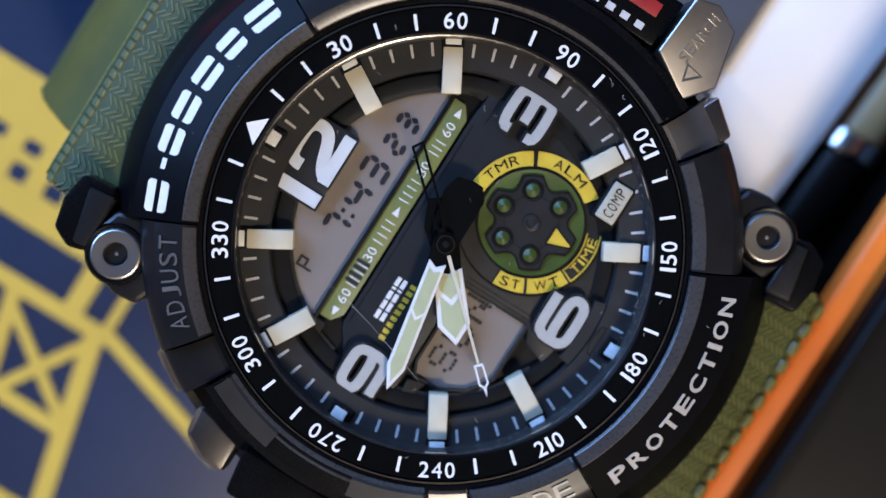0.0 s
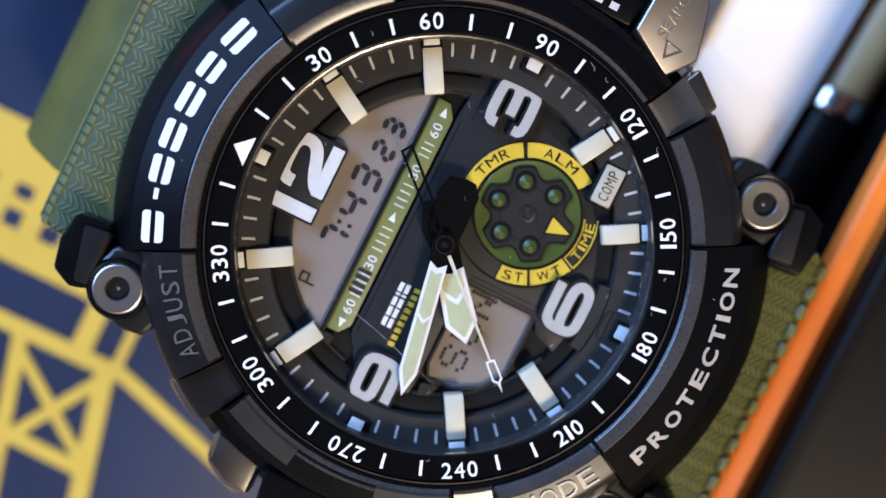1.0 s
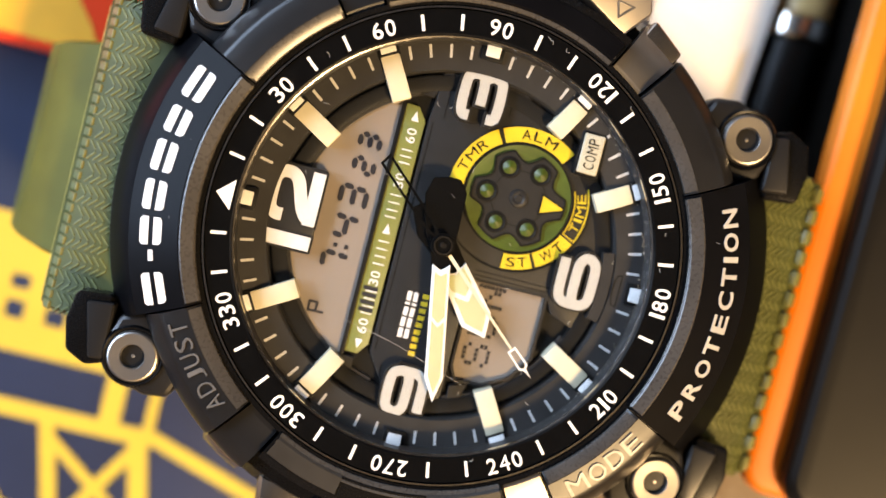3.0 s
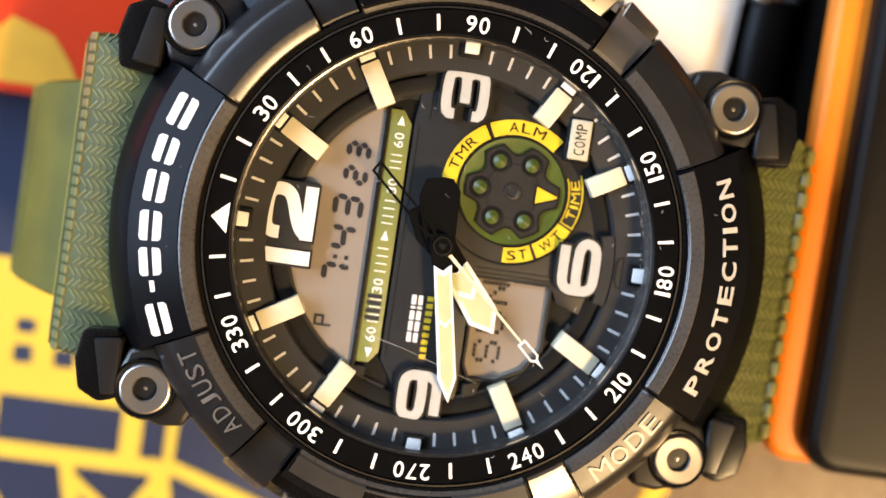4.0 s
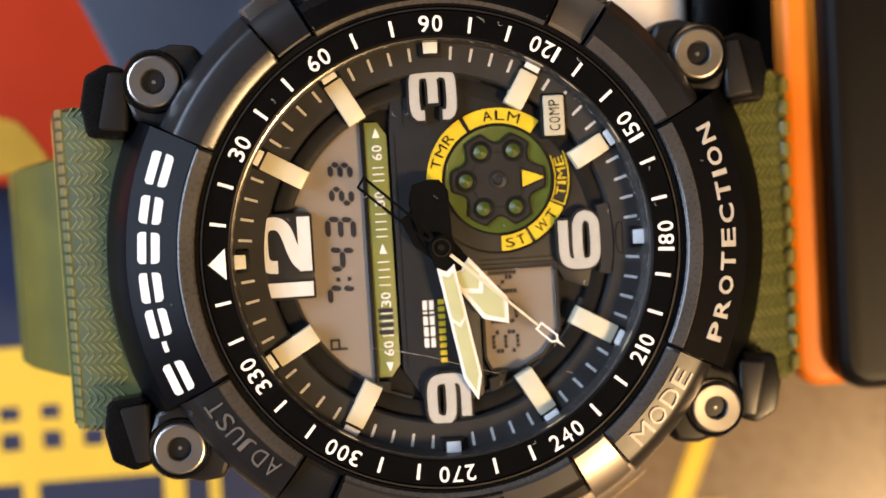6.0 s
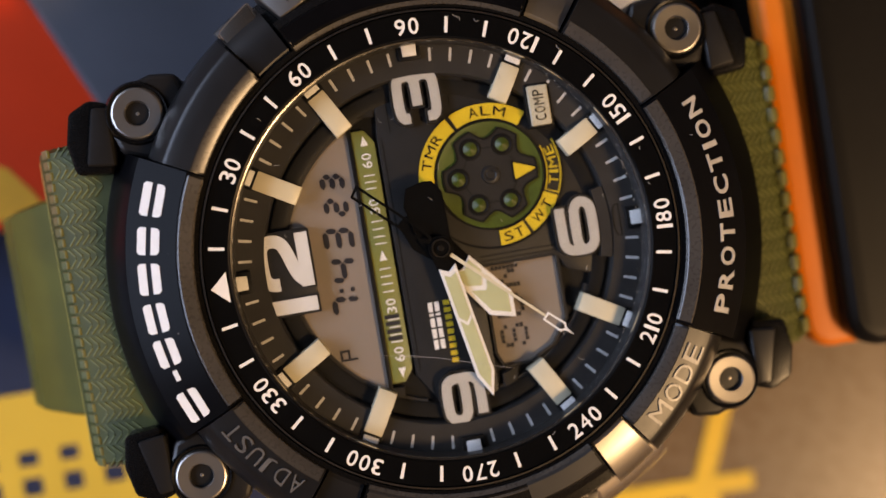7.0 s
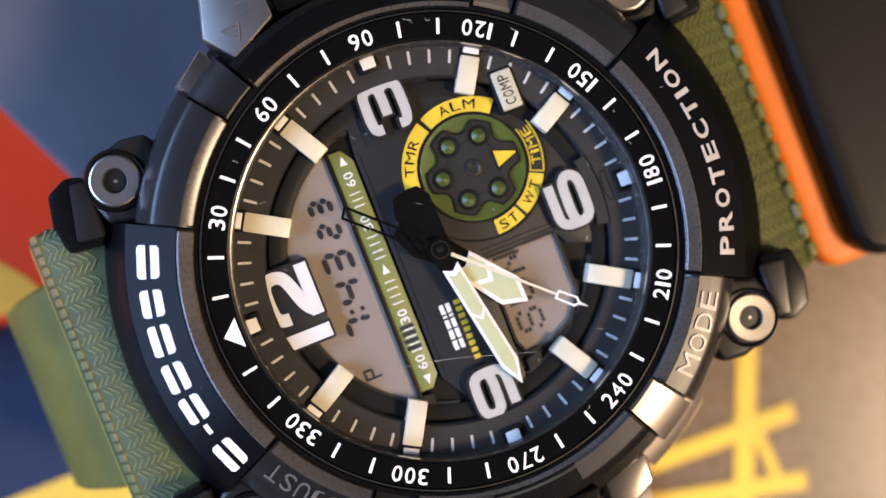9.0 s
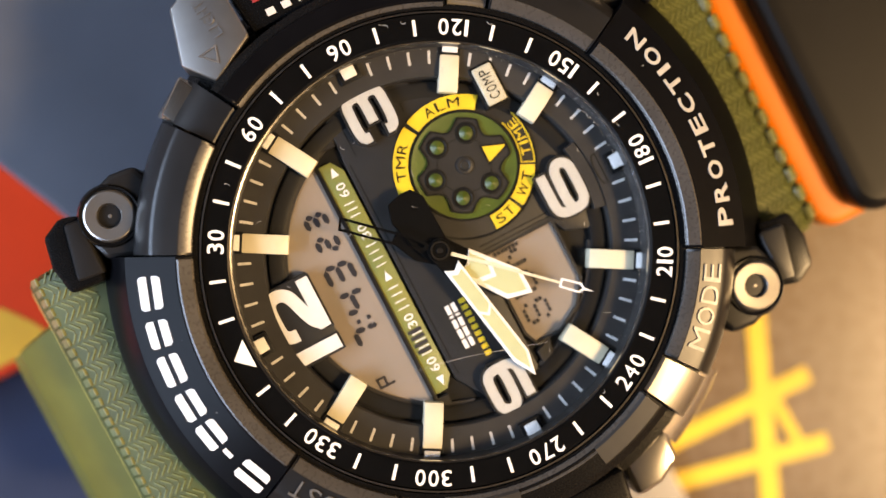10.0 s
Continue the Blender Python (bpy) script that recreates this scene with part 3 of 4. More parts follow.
for i in range(9):
    y = -9.75 + i * 0.62
    part("print_bar", box(-0.54, 0.02, y + 0.06, y + 0.46, -0.36, -0.3), YELLOW, panel)

# second display with a dot-matrix weekday
pts = [(3.3, -2.05), (9.75, -2.05), (9.75, -7.6), (8.3, -9.6), (6.2, -10.7), (3.9, -10.9), (3.3, -9.6)]
day = part("day_display", prism(pts, -1.0, -0.7), LCD, watch, "beige liquid crystal display showing the weekday")
part("display_edge", ribbon(pts, 0.22, -0.9, -0.3, True), DIAL, day)
DOTS = {"S": ("01110", "10001", "10000", "01110", "00001", "10001", "01110"), "U": ("10001",) * 6 + ("01110",), "N": ("10001", "11001", "11001", "10101", "10011", "10011", "10001")}
for k, ch in enumerate("SUN"):
    dots = bmesh.new()
    for i, row in enumerate(DOTS[ch]):
        for j, c in enumerate(row):
            if c == "1":
                x, y = 3.95 + i * 0.345, -9.3 + k * 2.55 + j * 0.40
                box(x, x + 0.29, y, y + 0.34, -0.71, -0.66, 0, 1, dots)
    part("weekday_letter", dots, SEGMENT, day)

# mode subdial
SX, SY = 5.2, 5.5
sub = part("mode_dial", lathe(SX, SY, [(0.0, -0.9), (0.0, -0.22), (3.9, -0.22), (4.35, -0.14), (4.5, -0.12), (4.55, -0.9)], 60), LEAF, watch, "green mode indicator dial")
part("dial_collar", lathe(SX, SY, [(4.55, -0.5), (4.56, -0.1), (4.68, -0.1), (4.7, -0.5)], 60), INK, sub)
wheel_pts = []
for i in range(120):
    a = i * 3.0
    d = min(abs((a - 30 - k * 60 + 180) % 360 - 180) for k in range(6))
    r = 4.0 if d > 17 else 4.0 - 0.95 * cos(radians(d / 17 * 90)) ** 0.7
    wheel_pts.append((SX + r * cos(radians(a + 0)), SY + r * sin(radians(a + 0))))
part("revolver_wheel", prism(wheel_pts, -0.24, -0.05), DIAL, sub, "dark grey scalloped wheel")
part("wheel_edge", ribbon(wheel_pts, 0.16, -0.2, -0.01, True), INK, sub)
for k in range(1, 6):
    hx, hy = SX + 2.75 * cos(radians(k * 60)), SY + 2.75 * sin(radians(k * 60))
    part("hole_rim", lathe(hx, hy, [(0.0, -0.06), (0.0, -0.045), (0.70, -0.045), (0.78, 0.03), (0.9, 0.02), (0.95, -0.06)], 24), INK, sub)
    part("hole", lathe(hx, hy, [(0.0, -0.06), (0.0, 0.30), (0.12, 0.26), (0.58, -0.04), (0.58, -0.06)], 24), LEAF, sub, "green conical recess")
part("pointer_edge", prism([(SX + 1.85, SY - 0.95), (SX + 3.95, SY - 0.15), (SX + 3.95, SY + 0.15), (SX + 1.85, SY + 0.95)], -0.06, -0.03), INK, sub)
part("pointer", prism([(SX + 2.05, SY - 0.72), (SX + 3.85, SY - 0.06), (SX + 3.85, SY + 0.06), (SX + 2.05, SY + 0.72)], -0.06, 0.02), YELLOW, sub, "yellow pointer")
part("hub", lathe(SX, SY, [(0.0, -0.06), (0.0, 0.1), (0.3, 0.1), (0.36, 0.04), (0.5, 0.12), (0.72, 0.08), (0.78, -0.06)], 28), DIAL, sub)
for k in range(6):
    a0, a1 = radians(k * 60 + 18), radians(k * 60 + 42)
    part("groove", ribbon([(SX + 2.35 * cos(a0), SY + 2.35 * sin(a0)), (SX + 2.35 * cos(a1), SY + 2.35 * sin(a1))], 0.07, -0.06, -0.035), INK, sub)


def sub_arc(a0, a1, r0, r1, z0, z1):
    """A sector round the subdial; angles counter-clockwise from 6."""
    bm = bmesh.new()
    n = max(3, int(abs(a1 - a0) / 4))
    rows = []
    for i in range(n + 1):
        a = radians(a0 + (a1 - a0) * i / n)
        rows.append([bm.verts.new((SX + r * cos(a), SY + r * sin(a), z)) for r, z in ((r0, z0), (r0, z1), (r1, z1), (r1, z0))])
    for p, q in zip(rows, rows[1:]):
        for j in range(4):
            bm.faces.new((p[j], p[(j + 1) % 4], q[(j + 1) % 4], q[j]))
    bm.faces.new(rows[0])
    bm.faces.new(rows[-1][::-1])
    return bm


part("subdial_rim", sub_arc(-145, 60, 6.15, 6.3, -0.4, -0.22), DIAL_DEEP, sub)
for word, a0, a1, outward, wide in (("TMR", 120.5, 180.5, True, 0.85), ("ALM", 52, 116.5, True, 0.85), ("WT", -61, -26, False, 0.85), ("ST", -90, -64, False, 0.75)):
    key = part("mode_key", sub_arc(a0, a1, 4.78, 6.05, -0.4, -0.18), YELLOW, sub, "yellow printed key")
    write(word, around(SX, SY, 180 - (a0 + a1) / 2, 5.42, -0.17, 0.03, outward), wide, 0.80, 0.24, INK, sub)
frame_bm = sub_arc(-23, 21, 6.0, 6.1, -0.36, -0.24)
part("key_outline", frame_bm, YELLOW, sub)
part("key_outline", sub_arc(-23, 21, 4.85, 4.95, -0.36, -0.24), YELLOW, sub)
part("key_outline", sub_arc(-24, -23, 4.85, 6.1, -0.36, -0.24), YELLOW, sub)
write("TIME", around(SX, SY, 180, 5.47, -0.3, 0.05, False), 0.78, 0.76, 0.2, YELLOW, sub)
comp = part("compass_key", prism([(9.22, 8.9), (11.0, 8.9), (11.0, 12.28), (9.22, 12.28)], -0.5, 0.85, 0.2, 3), CREAM_BOX, watch, "cream plate with a printed word")
part("plate_edge", prism([(9.02, 8.7), (11.2, 8.7), (11.2, 12.48), (9.02, 12.48)], -0.6, 0.7, 0.2, 3), INK, comp)
write("COMP", upward(10.12, 10.6, 0.85), 0.5, 0.92, 0.16, INK, comp)

# large applied numerals: dark backing and an off-white face
STROKES = {
    "3": [[(-0.5, 0.24), (-0.5, 0.5), (0.28, 0.5), (0.44, 0.45), (0.5, 0.3), (0.5, 0.14), (0.4, 0.0), (-0.22, 0.0)], [(-0.5, -0.24), (-0.5, -0.5), (0.28, -0.5), (0.44, -0.45), (0.5, -0.3), (0.5, -0.14), (0.4, 0.0)]],
    "6": [[(-0.5, 0.06), (-0.5, -0.28), (-0.42, -0.44), (-0.28, -0.5), (0.28, -0.5), (0.42, -0.44), (0.5, -0.28), (0.5, -0.12), (0.42, 0.0), (0.28, 0.06)], [(-0.5, -0.1), (-0.5, 0.25), (-0.42, 0.44), (-0.28, 0.5), (0.42, 0.5)]],
    "2": [[(-0.5, 0.15), (-0.5, 0.32), (-0.4, 0.46), (-0.25, 0.5), (0.25, 0.5), (0.42, 0.44), (0.5, 0.3), (0.5, 0.12), (0.40, -0.03), (0.2, -0.12), (-0.2, -0.24), (-0.42, -0.36), (-0.5, -0.5)], [(-0.62, -0.5), (0.62, -0.5)]],
    "1": [[(0, 0.5), (0, -0.5)]],
}
STROKES["9"] = [[(-x, -y) for x, y in s] for s in STROKES["6"]]


def rounded_line(points, closed, times=2):
    """Cuts the corners of a line, keeping its ends."""
    for _ in range(times):
        n = len(points)
        out = [] if closed else [points[0]]
        for i in range(n if closed else n - 1):
            p, q = points[i], points[(i + 1) % n]
            k = 0.25
            if closed or i > 0:
                out.append((p[0] + (q[0] - p[0]) * k, p[1] + (q[1] - p[1]) * k))
            if closed or i < n - 2:
                out.append((q[0] + (p[0] - q[0]) * k, q[1] + (p[1] - q[1]) * k))
        points = out if closed else out + [points[-1]]
    return points


def numeral(ch, cx, cy, wide, high, w):
    bodies = []
    for z0, z1, grow in ((-0.4, 0.38, 0.38), (0.34, 0.48, 0.0)):
        bm = bmesh.new()
        for line in STROKES[ch]:
            closed = ch in "69" and len(line) == 10
            shape = rounded_line(line, closed) if len(line) > 2 else line
            pts = [(cx - v * (high - w), cy + u * (wide - w)) for u, v in shape]
            ext = []
            for i, p in enumerate(pts):
                q = Vector(p)
                if i in (0, len(pts) - 1) and (grow or ch == "1"):
                    o = Vector(pts[1] if i == 0 else pts[-2])
                    q = q + (q - o).normalized() * (grow / 2 + (w / 2 if ch == "1" else 0))
                ext.append(q)
            ribbon(ext, w + grow, z0, z1 - 0.004 * STROKES[ch].index(line), closed, bm)
        bodies.append(bm)
    base = part("numeral", bodies[0], DIAL, watch, "applied off-white numeral " + ch)
    part("face", bodies[1], NUMERAL_WHITE if ch in "12" else NUMERAL, base, "off-white face")


numeral("3", 0.05, 12.95, 4.35, 3.95, 0.84)
numeral("6", 11.75, 0.0, 4.9, 3.55, 0.84)
numeral("9", -0.1, -12.75, 4.4, 3.7, 0.84)
numeral("2", -13.15, 1.15, 4.7, 4.6, 1.06)
numeral("1", -13.15, -2.6, 1.35, 4.6, 1.2)
part("numeral_plaque", box(-15.75, -10.75, -3.45, 3.75, -0.7, 0.34, 0.18), DIAL, watch, "dark plaque behind the numeral")

# ---- pointers ----
ARBOR = Vector((-0.12, 0.18))


def hand_frame(dx, dy):
    d = Vector((dx, dy)).normalized()
    n = Vector((-d.y, d.x))
    return lambda u, v: tuple(ARBOR + d * u + n * v)


# minute hand
f = hand_frame(52, -280)
hand = part("minute_hand", prism([f(1.6, -0.75), f(11.2, -0.78), f(13.25, 0), f(11.2, 0.78), f(1.6, 0.75), f(2.1, 0)], 1.25, 1.45, 0.05, 1), WHITE, watch, "white minute hand filled with pale green lume")
part("lume", prism([f(2.3, -0.5), f(6.0, -0.52), f(6.55, 0), f(6.0, 0.52), f(2.3, 0.5), f(2.6, 0)], 1.43, 1.50), LUME_GREEN, hand, "pale green lume")
part("lume", prism([f(6.35, -0.52), f(11.0, -0.52), f(12.45, 0), f(11.0, 0.52), f(6.35, 0.52), f(6.9, 0)], 1.43, 1.50), LUME_GREEN, hand, "pale green lume")
part("counterweight", prism([f(1.9, -0.85), f(2.2, -0.4), f(1.9, 0), f(2.2, 0.4), f(1.9, 0.85), f(0.3, 1.0), f(-1.0, 1.2), f(-4.4, 1.75), f(-5.5, 1.2), f(-5.7, 0.4), f(-5.6, -1.1), f(-4.2, -1.75), f(-1.0, -1.5), f(0.3, -1.0)], 1.1, 1.24, 0.04, 1), HAND_BLACK, hand, "matt black counterweight")
# hour hand
f = hand_frame(112, -140)
hand = part("hour_hand", prism([f(2.2, -1.18), f(6.95, -1.37), f(8.7, 0), f(6.95, 1.37), f(2.2, 1.18), f(2.6, 0)], 0.75, 0.95, 0.05, 1), WHITE, watch, "white hour hand filled with pale green lume")
part("lume", prism([f(2.4, -0.84), f(3.85, -0.90), f(4.75, 0), f(3.85, 0.90), f(2.4, 0.84), f(2.8, 0)], 0.93, 1.0), LUME_GREEN, hand, "pale green lume")
part("lume", prism([f(4.4, -0.92), f(6.8, -0.98), f(8.1, 0), f(6.8, 0.98), f(4.4, 0.92), f(5.3, 0)], 0.93, 1.0), LUME_GREEN, hand, "pale green lume")
part("counterweight", prism([f(2.9, -1.1), f(2.6, -0.3), f(3.0, 0.2), f(2.7, 1.1), f(0.3, 1.2), f(-1.5, 1.6), f(-3.8, 1.1), f(-3.9, -1.0), f(-1.5, -1.6), f(0.3, -1.2)], 0.6, 0.74, 0.04, 1), HAND_BLACK, hand, "matt black counterweight")
# seconds hand
f = hand_frame(202, -184)
hand = part("seconds_hand", prism([f(0.7, -0.16), f(10.6, -0.1), f(10.6, 0.1), f(0.7, 0.16)], 1.72, 1.82), LUME, watch, "thin cream seconds hand")
part("window_frame", ribbon([f(10.55, -0.32), f(12.2, -0.36), f(12.55, 0), f(12.2, 0.36), f(10.55, 0.32)], 0.17, 1.72, 1.84, True), WHITE, hand, "white open frame")
part("tip", prism([f(12.5, -0.14), f(13.4, 0.0), f(12.5, 0.14)], 1.72, 1.82), WHITE, hand)
part("counterweight", ribbon([f(-1.2, -0.22), f(-2.6, -0.42), f(-8.45, -0.46), f(-8.6, 0.46), f(-2.6, 0.42), f(-1.2, 0.22)], 0.22, 1.72, 1.84, True), HAND_BLACK, hand, "matt black open counterweight")
part("stem", ribbon([f(-1.3, 0), f(0.8, 0)], 0.5, 1.72, 1.82), HAND_BLACK, hand)
hub = part("hand_hub", lathe(*ARBOR, [(0.0, 0.5), (0.0, 1.86), (0.62, 1.88), (0.98, 1.84), (1.02, 0.5)], 36), HAND_BLACK, watch, "matt black hub")
part("hub_ring", lathe(*ARBOR, [(0.62, 1.8), (0.64, 2.02), (0.80, 2.02), (0.84, 1.8)], 36), STEEL_DARK, hub, "dark steel ring")
part("hub_pin", lathe(*ARBOR, [(0.0, 1.8), (0.0, 2.0), (0.24, 2.0), (0.30, 1.94), (0.32, 1.8)], 28), STEEL_DARK, hub, "dark steel pin")

# crystal
crystal = part("crystal", disc(0, 0, 17.25, 2.35, 2.85, 96), GLASS, watch, "clear flat mineral crystal with fine scratches")
crystal.visible_shadow = False
for line in (((-6.6, -7.6), (-2.0, -8.6), (4.2, -10.6)), ((-5.2, -7.75), (-1.5, -8.75), (1.0, -9.6)), ((-0.6, 4.5), (-0.2, 4.2)), ((15.3, 5.4), (15.9, 4.7), (15.8, 4.2))):
    ob = part("scratch", ribbon(line, 0.022, 2.852, 2.858), LINT, crystal)
    ob.visible_shadow = False
dust = bmesh.new()
rng = random.Random(7)
for i in range(260):
    a = rng.gauss(170, 34)
    r = 17.05 - abs(rng.gauss(0, 0.28))
    x, y = polar(a, r)
    k = rng.uniform(0.015, 0.05)
    t0 = rng.uniform(0, 6.28)
    prism([(x + k * cos(t0 + q * 2.1), y + k * rng.uniform(0.5, 1.5) * sin(t0 + q * 2.1)) for q in range(3)], 2.30, 2.33, 0, 1, dust)
lint = bmesh.new()
for i in range(56):
    a, r = rng.uniform(0, 360), rng.choice((rng.uniform(5, 16.5), rng.uniform(17.6, 19.3), rng.uniform(21.8, 23.0)))
    if r > 20 and min(abs((a - q + 180) % 360 - 180) for q in (0, 180)) > 24:
        continue
    if 17.3 < r < 20 and abs((a + 15) % 30 - 15) < 8:
        continue
    z = 2.853 if r < 17.2 else ring_top(r) + 0.01 if r < 20 else shell(r) + 0.02
    x, y = polar(a, r)
    t0, bend, size = rng.uniform(0, 6.28), rng.uniform(-1.2, 1.2), rng.uniform(0.10, 0.24)
    line = [(x, y)]
    for q in range(5):
        line.append((line[-1][0] + size / 2 * cos(t0 + bend * q * 0.6), line[-1][1] + size / 2 * sin(t0 + bend * q * 0.6)))
    ribbon(line, 0.036, z, z + 0.02, False, lint)
tagged(part("lint_fibres", lint, LINT, watch, "tiny pale lint fibres"), kind="stuff")
tagged(part("dust_specks", dust, GREY_PRINT, crystal, "pale dust along the rim"), kind="stuff")

# ---- strap ----
def strap_sheet(profile, half, thick, name, mat, label, sharp=0.6):
    """A band that follows an (x, z, half width) line; it has a rounded outer edge."""
    bm = bmesh.new()
    rows = []
    for i, (x, z, hw) in enumerate(profile):
        a = profile[max(0, i - 1)]
        b = profile[min(len(profile) - 1, i + 1)]
        d = Vector((b[0] - a[0], b[1] - a[1])).normalized()
        n = Vector((-d.y, d.x))
        if n.dot(Vector((x - math.copysign(22, x), z + 16))) < 0:
            n = -n
        cross = []
        for y, k in ((-hw, -0.8), (-hw - 0.05, -0.3), (-hw + 0.35, 0.0), (hw - 0.35, 0.0), (hw + 0.05, -0.3), (hw, -0.8)):
            cross.append(bm.verts.new((x + n.x * k * thick, y, z + n.y * k * thick)))
        for y in (hw - 0.6, -hw + 0.6):
            cross.append(bm.verts.new((x - n.x * thick, y, z - n.y * thick)))
        rows.append(cross)
    for p, q in zip(rows, rows[1:]):
        for j in range(8):
            bm.faces.new((p[j], p[(j + 1) % 8], q[(j + 1) % 8], q[j]))
    bm.faces.new(rows[0])
    bm.faces.new(rows[-1][::-1])
    return part(name, bm, mat, watch, label)


for s in (-1, 1):
    top = [(25.0, -1.8), (27.5, -2.2), (29.8, -2.7), (31.4, -3.6), (32.3, -5.0), (32.7, -7.0), (32.8, -9.5)]
    band_ob = strap_sheet([(s * x, z, 13.7) for x, z in top], 13.7, 2.6, "strap_link", STRAP, "olive green strap with raised herringbone")
    edge = strap_sheet([(s * x, z, 13.3) for x, z in ((32.5, -6.6), (33.0, -7.8), (33.2, -9.4), (33.1, -11))], 13.3, 1.0, "strap_lip", STRAP_EDGE, "ochre strap edge")
    low = [(31.5, -7.0, 10.0), (34.5, -8.5, 9.6), (37.2, -11.0, 9.2), (38.8, -14.5, 9.0), (39.0, -18.5, 8.8), (37.6, -23.0, 8.6), (34.5, -27.0, 8.5), (30.0, -29.0, 8.5), (24, -29.6, 8.5)]
    if s > 0:
        low = [(x - 4.5, z, w) for x, z, w in low]
    strap_sheet([(s * x, z, w) for x, z, w in low], 9, 2.6, "strap", STRAP_SMOOTH, "smooth olive green strap curving under the case")
    # herringbone ribs, their glints put into a paler colour than the strap
    def height(x):
        for (xa, za), (xb, zb) in zip(top, top[1:]):
            if xa <= x <= xb:
                return za + (zb - za) * (x - xa) / (xb - xa), (zb - za) / (xb - xa)
        return top[-1][1], -1.0
    rib_mesh = {}
    for k in (-1, 1):
        bm = bmesh.new()
        d = Vector((0.38, k * 0.36))
        n = Vector((-d.y, d.x)).normalized()
        rows = []
        for w, z in ((0.13, -0.15), (0.06, 0.10), (-0.06, 0.10), (-0.13, -0.15)):
            rows.append([bm.verts.new((*(c + n * w), z)) for c in (-d, d)])
        for p, q in zip(rows, rows[1:]):
            bm.faces.new((p[0], p[1], q[1], q[0]))
        bm.faces.new([r[0] for r in rows])
        bm.faces.new([r[1] for r in rows][::-1])
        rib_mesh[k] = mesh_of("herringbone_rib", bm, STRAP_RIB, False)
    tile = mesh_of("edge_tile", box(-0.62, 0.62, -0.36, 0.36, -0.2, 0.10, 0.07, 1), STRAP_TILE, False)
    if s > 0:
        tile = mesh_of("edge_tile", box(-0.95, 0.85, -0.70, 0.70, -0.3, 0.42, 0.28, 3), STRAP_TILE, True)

    def place(mesh, x, y):
        z, slope = height(x)
        ob = new(mesh.name.split(".")[0], mesh)
        ob.parent = band_ob
        ob.matrix_basis = Matrix.Translation(Vector((s * x, y, z)) * MM) @ Matrix.Rotation(-s * math.atan(slope), 4, "Y")
    for row in range(29):
        y = -13.3 + row * 0.95
        for col in range(6):
            place(rib_mesh[s * (1 if row % 2 else -1)], 27.35 + col * 0.60 + (0.3 if row % 4 > 1 else 0.0), y)
        if s < 0 or row % 2:
            place(tile, 31.55, y)

# ---- things round the watch ----
mat_sheet = thing("printed_box", (-20, -10, -30.4), "navy card box lid printed with yellow lattice towers", "box")
part("lid", box(-90, 14, -80, 80, -30.4, -28.6, 0.3), NAVY, mat_sheet, "navy card lid")


LAYERS = iter(range(100))


def bar(p, q, w, parent=mat_sheet, mat=YELLOW_CARD, z=-28.6):
    part("lattice_bar", ribbon([p, q], w, z, z + 0.14 + 0.012 * next(LAYERS)), mat, parent)


# upper, closed part of the tower: a yellow sheet with windows
rows_y = [(-9.0, -15.2), (-16.7, -18.0), (-19.9, -23.4), (-28.4, -30.2)]
for y0, y1 in rows_y:
    part("lattice_panel", box(-52, -22.9 if y0 < -18 else -27.0, y1, y0, -28.6, -28.48), YELLOW_CARD, mat_sheet)
for x in [-52, -47.5, -43.2, -39.0, -34.6, -30.4]:
    part("lattice_post", box(x, x + 2.2, -20.0, -15.1, -28.6, -28.485), YELLOW_CARD, mat_sheet)
for x0, x1 in ((-52, -50), (-43.5, -41.8), (-28.8, -26.6), (-24.0, -22.9)):
    part("lattice_post", box(x0, x1, -28.5, -23.3, -28.6, -28.485), YELLOW_CARD, mat_sheet)
for p, q, w in (((-24.2, -30.0), (-19.5, -50.0), 2.0), ((-44.0, -30.0), (-39.0, -50.0), 2.0), ((-34.0, -30.0), (-29.0, -50.0), 1.6), ((-44, -31), (-30, -49), 1.2), ((-24.5, -31.0), (-36.0, -49.0), 1.3),
                ((-34, -31), (-22.0, -40), 1.2), ((-43, -40.0), (-21.5, -40.5), 1.6), ((-42, -50.0), (-19.0, -50.5), 2.0), ((-23.0, -29.0), (-6.0, -34.5), 1.5)):
    bar(p, q, w)

tower = thing("printed_sheet", (26, -34, -30.4), "yellow lattice frame lying on the brown table", "card frame")
for p, q, w in (((31.4, -22.5), (21.6, -46.0), 2.2), ((14.5, -32.3), (33.0, -33.0), 2.0), ((12.0, -36.0), (31.5, -40.8), 2.0), ((28.2, -33.0), (28.6, -40.0), 1.2), ((13.0, -46.0), (27.0, -48.0), 1.8)):
    bar(p, q, w, tower, YELLOW_FRAME, -30.4)

red_box = thing("red_packet", (-42, 22, -28.6), "glossy red packet with amber print", "packet")
part("body", prism([(-30.6, 8.0), (-29.6, 20.0), (-36.5, 34.5), (-70, 34.5), (-70, 8.0)], -28.6, -23.5, 0.5, 3), RED, red_box)
part("print", prism([(-36.4, 9.0), (-37.8, 11.6), (-39.8, 14.2), (-44, 15.6), (-50, 9.0)], -23.55, -23.4), AMBER, red_box, "amber printed patch")

lid = thing("slate_case", (-8, 45, -30), "matte slate grey case with faint scratches", "case")
outline = [(-28.2, 16.0), (16.0, 16.0), (16.0, 90), (-58, 90), (-36.5, 35.0)]
part("base", prism(outline, -28.5, -22.2, 0.6, 3), SLATE, lid)
part("cover", prism(outline, -22.0, -19.0, 1.2, 3), SLATE, lid, "matte slate cover")

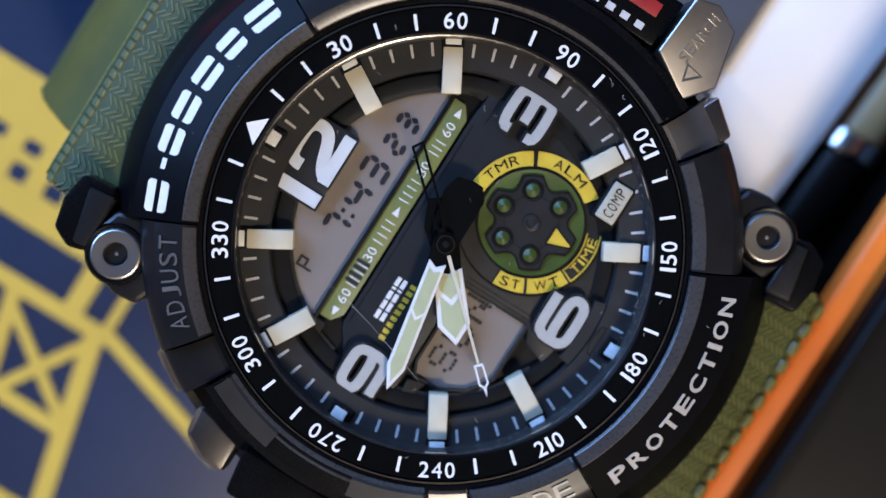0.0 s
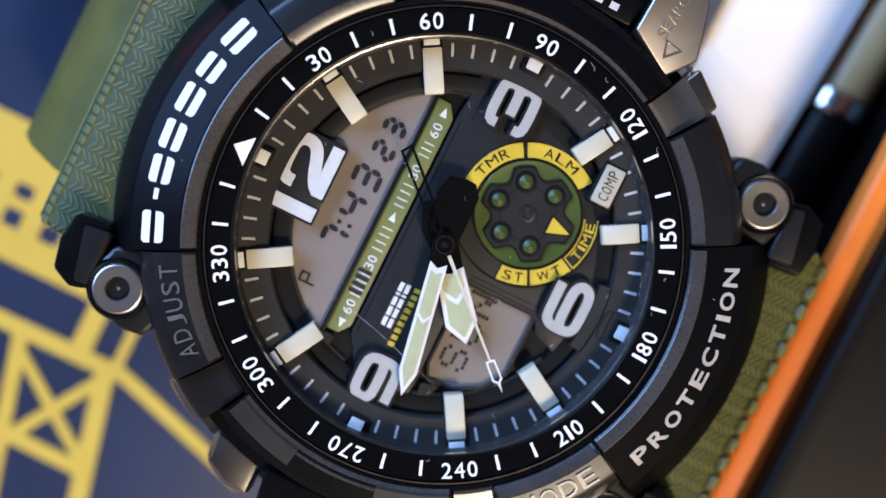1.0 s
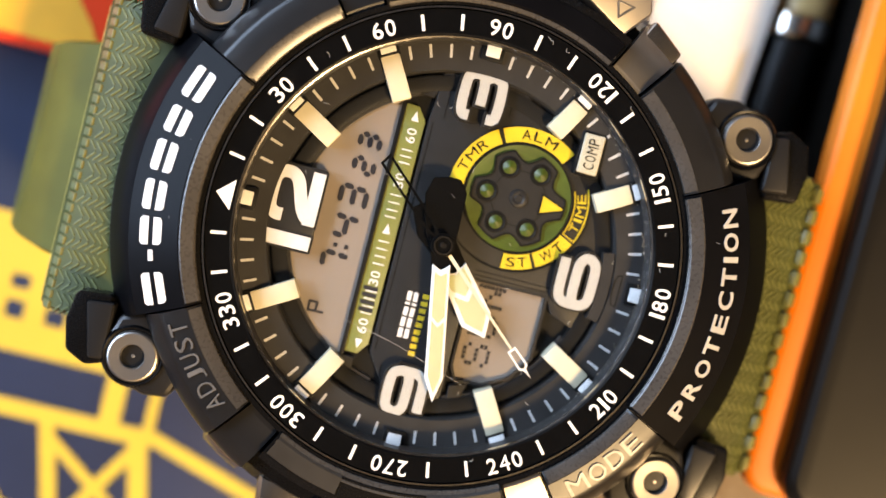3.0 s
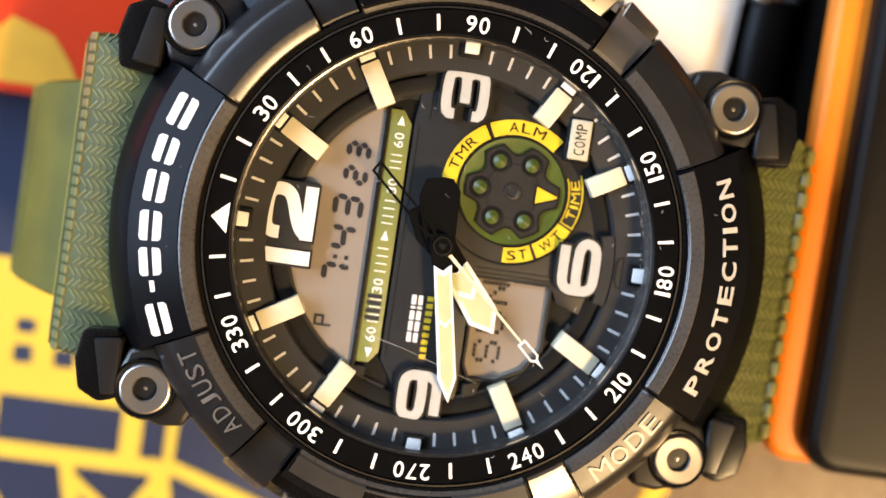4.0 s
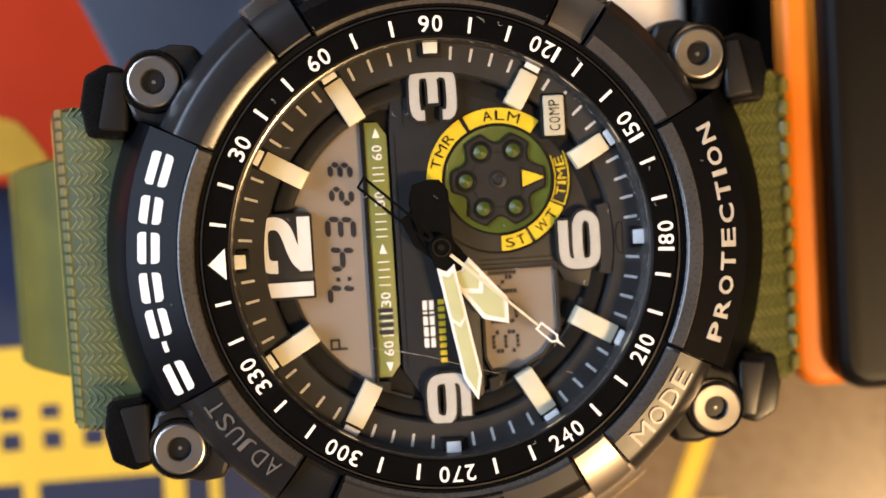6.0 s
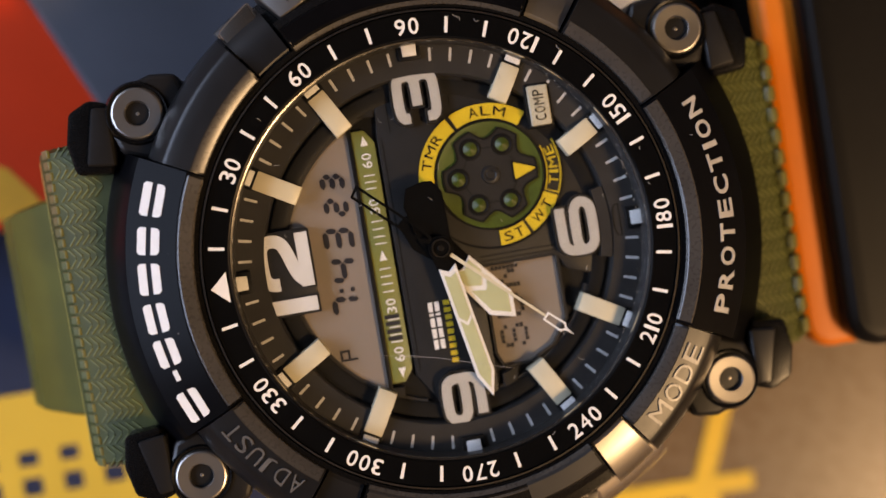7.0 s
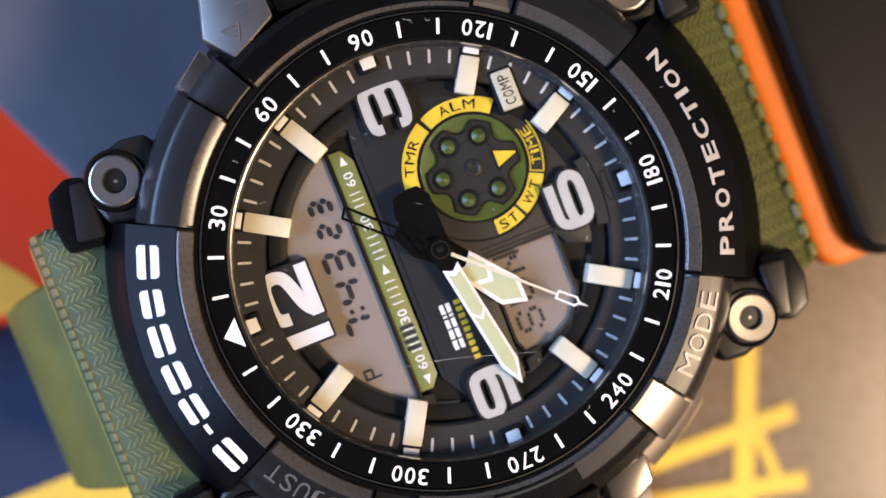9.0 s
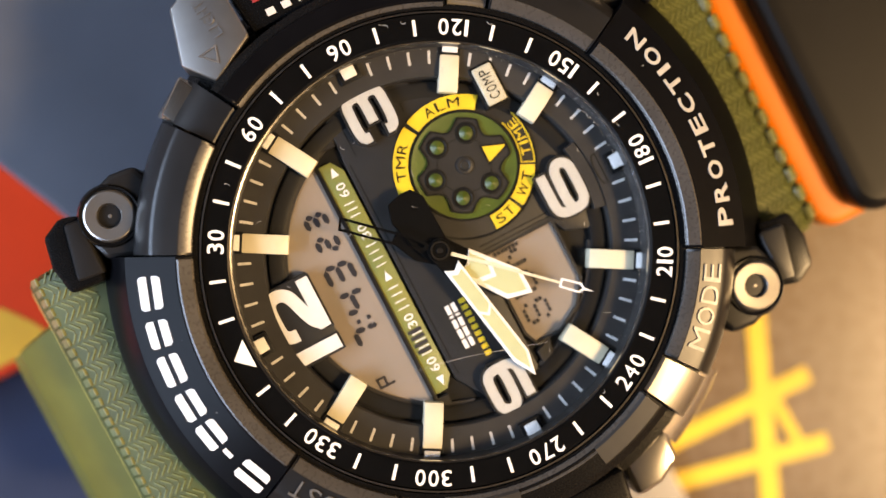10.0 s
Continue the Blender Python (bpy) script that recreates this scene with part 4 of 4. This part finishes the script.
paper = thing("white_carton", (21, 40, -30.4), "plain white carton standing beside the watch", "carton")
part("body", prism([(13.5, 18.0), (27.0, 14.0), (27.7, 20.0), (29.6, 50.0), (32.0, 90), (17.0, 90)], -30.3, -20.0, 0.5, 2), PAPER, paper)
part("flap", prism([(14.6, 19.2), (25.0, 16.8), (26.2, 26.0), (15.6, 29.0)], -20.0, -19.6, 0.12, 2), PAPER, paper, "folded white flap")

torch = thing("pocket_torch", (29.5, 22, -30.3), "black and tan pocket torch with a silver ring", "torch")


def tube(y0, y1, r0, r1, mat, name, label="", cx=31.3, lean=0.06, cz=-24.0):
    bm = bmesh.new()
    rows = []
    for y, r in ((y0, 0.01), (y0, r0 - 0.3), (y0 + 0.3, r0), (y1 - 0.3, r1), (y1, r1 - 0.3), (y1, 0.01)):
        rows.append([bm.verts.new((cx + (y - 20) * lean + r * cos(2 * pi * i / 40), y, cz + r * sin(2 * pi * i / 40))) for i in range(40)])
    for p, q in zip(rows, rows[1:]):
        for i in range(40):
            bm.faces.new((p[i], p[(i + 1) % 40], q[(i + 1) % 40], q[i]))
    return part(name, bm, mat, torch, label)


tube(9.0, 28.6, 3.3, 3.3, PHONE_BLACK, "barrel", "black barrel")
tube(28.6, 31.0, 3.75, 3.75, RIM, "ring", "polished silver ring")
tube(31.0, 70.0, 3.3, 3.3, BROWN_SHELL, "head", "tan brown head")

phone = thing("rugged_phone", (45, 20, -30.3), "black rugged handset with an orange rubber edge", "phone")


def rounded(x0, x1, y0, y1, r, n=8):
    pts = []
    for cx, cy, a in ((x1 - r, y1 - r, 0), (x0 + r, y1 - r, 90), (x0 + r, y0 + r, 180), (x1 - r, y0 + r, 270)):
        for i in range(n + 1):
            pts.append((cx + r * cos(radians(a + 90 * i / n)), cy + r * sin(radians(a + 90 * i / n))))
    return pts


part("edge", prism(rounded(33.2, 104, -15.6, 130, 2.6), -10.4, -7.6, 1.2, 4), ORANGE, phone, "orange rubber edge")
part("lower_shell", prism(rounded(36.4, 103, -14.6, 129, 2.6), -30.3, -10.5, 0.4, 2), PHONE_BLACK, phone, "black lower shell")
part("shell", prism(rounded(36.4, 102, -15.9, 128, 3.2), -9.0, -5.2, 1.6, 4), PHONE_BLACK, phone, "black ribbed shell")
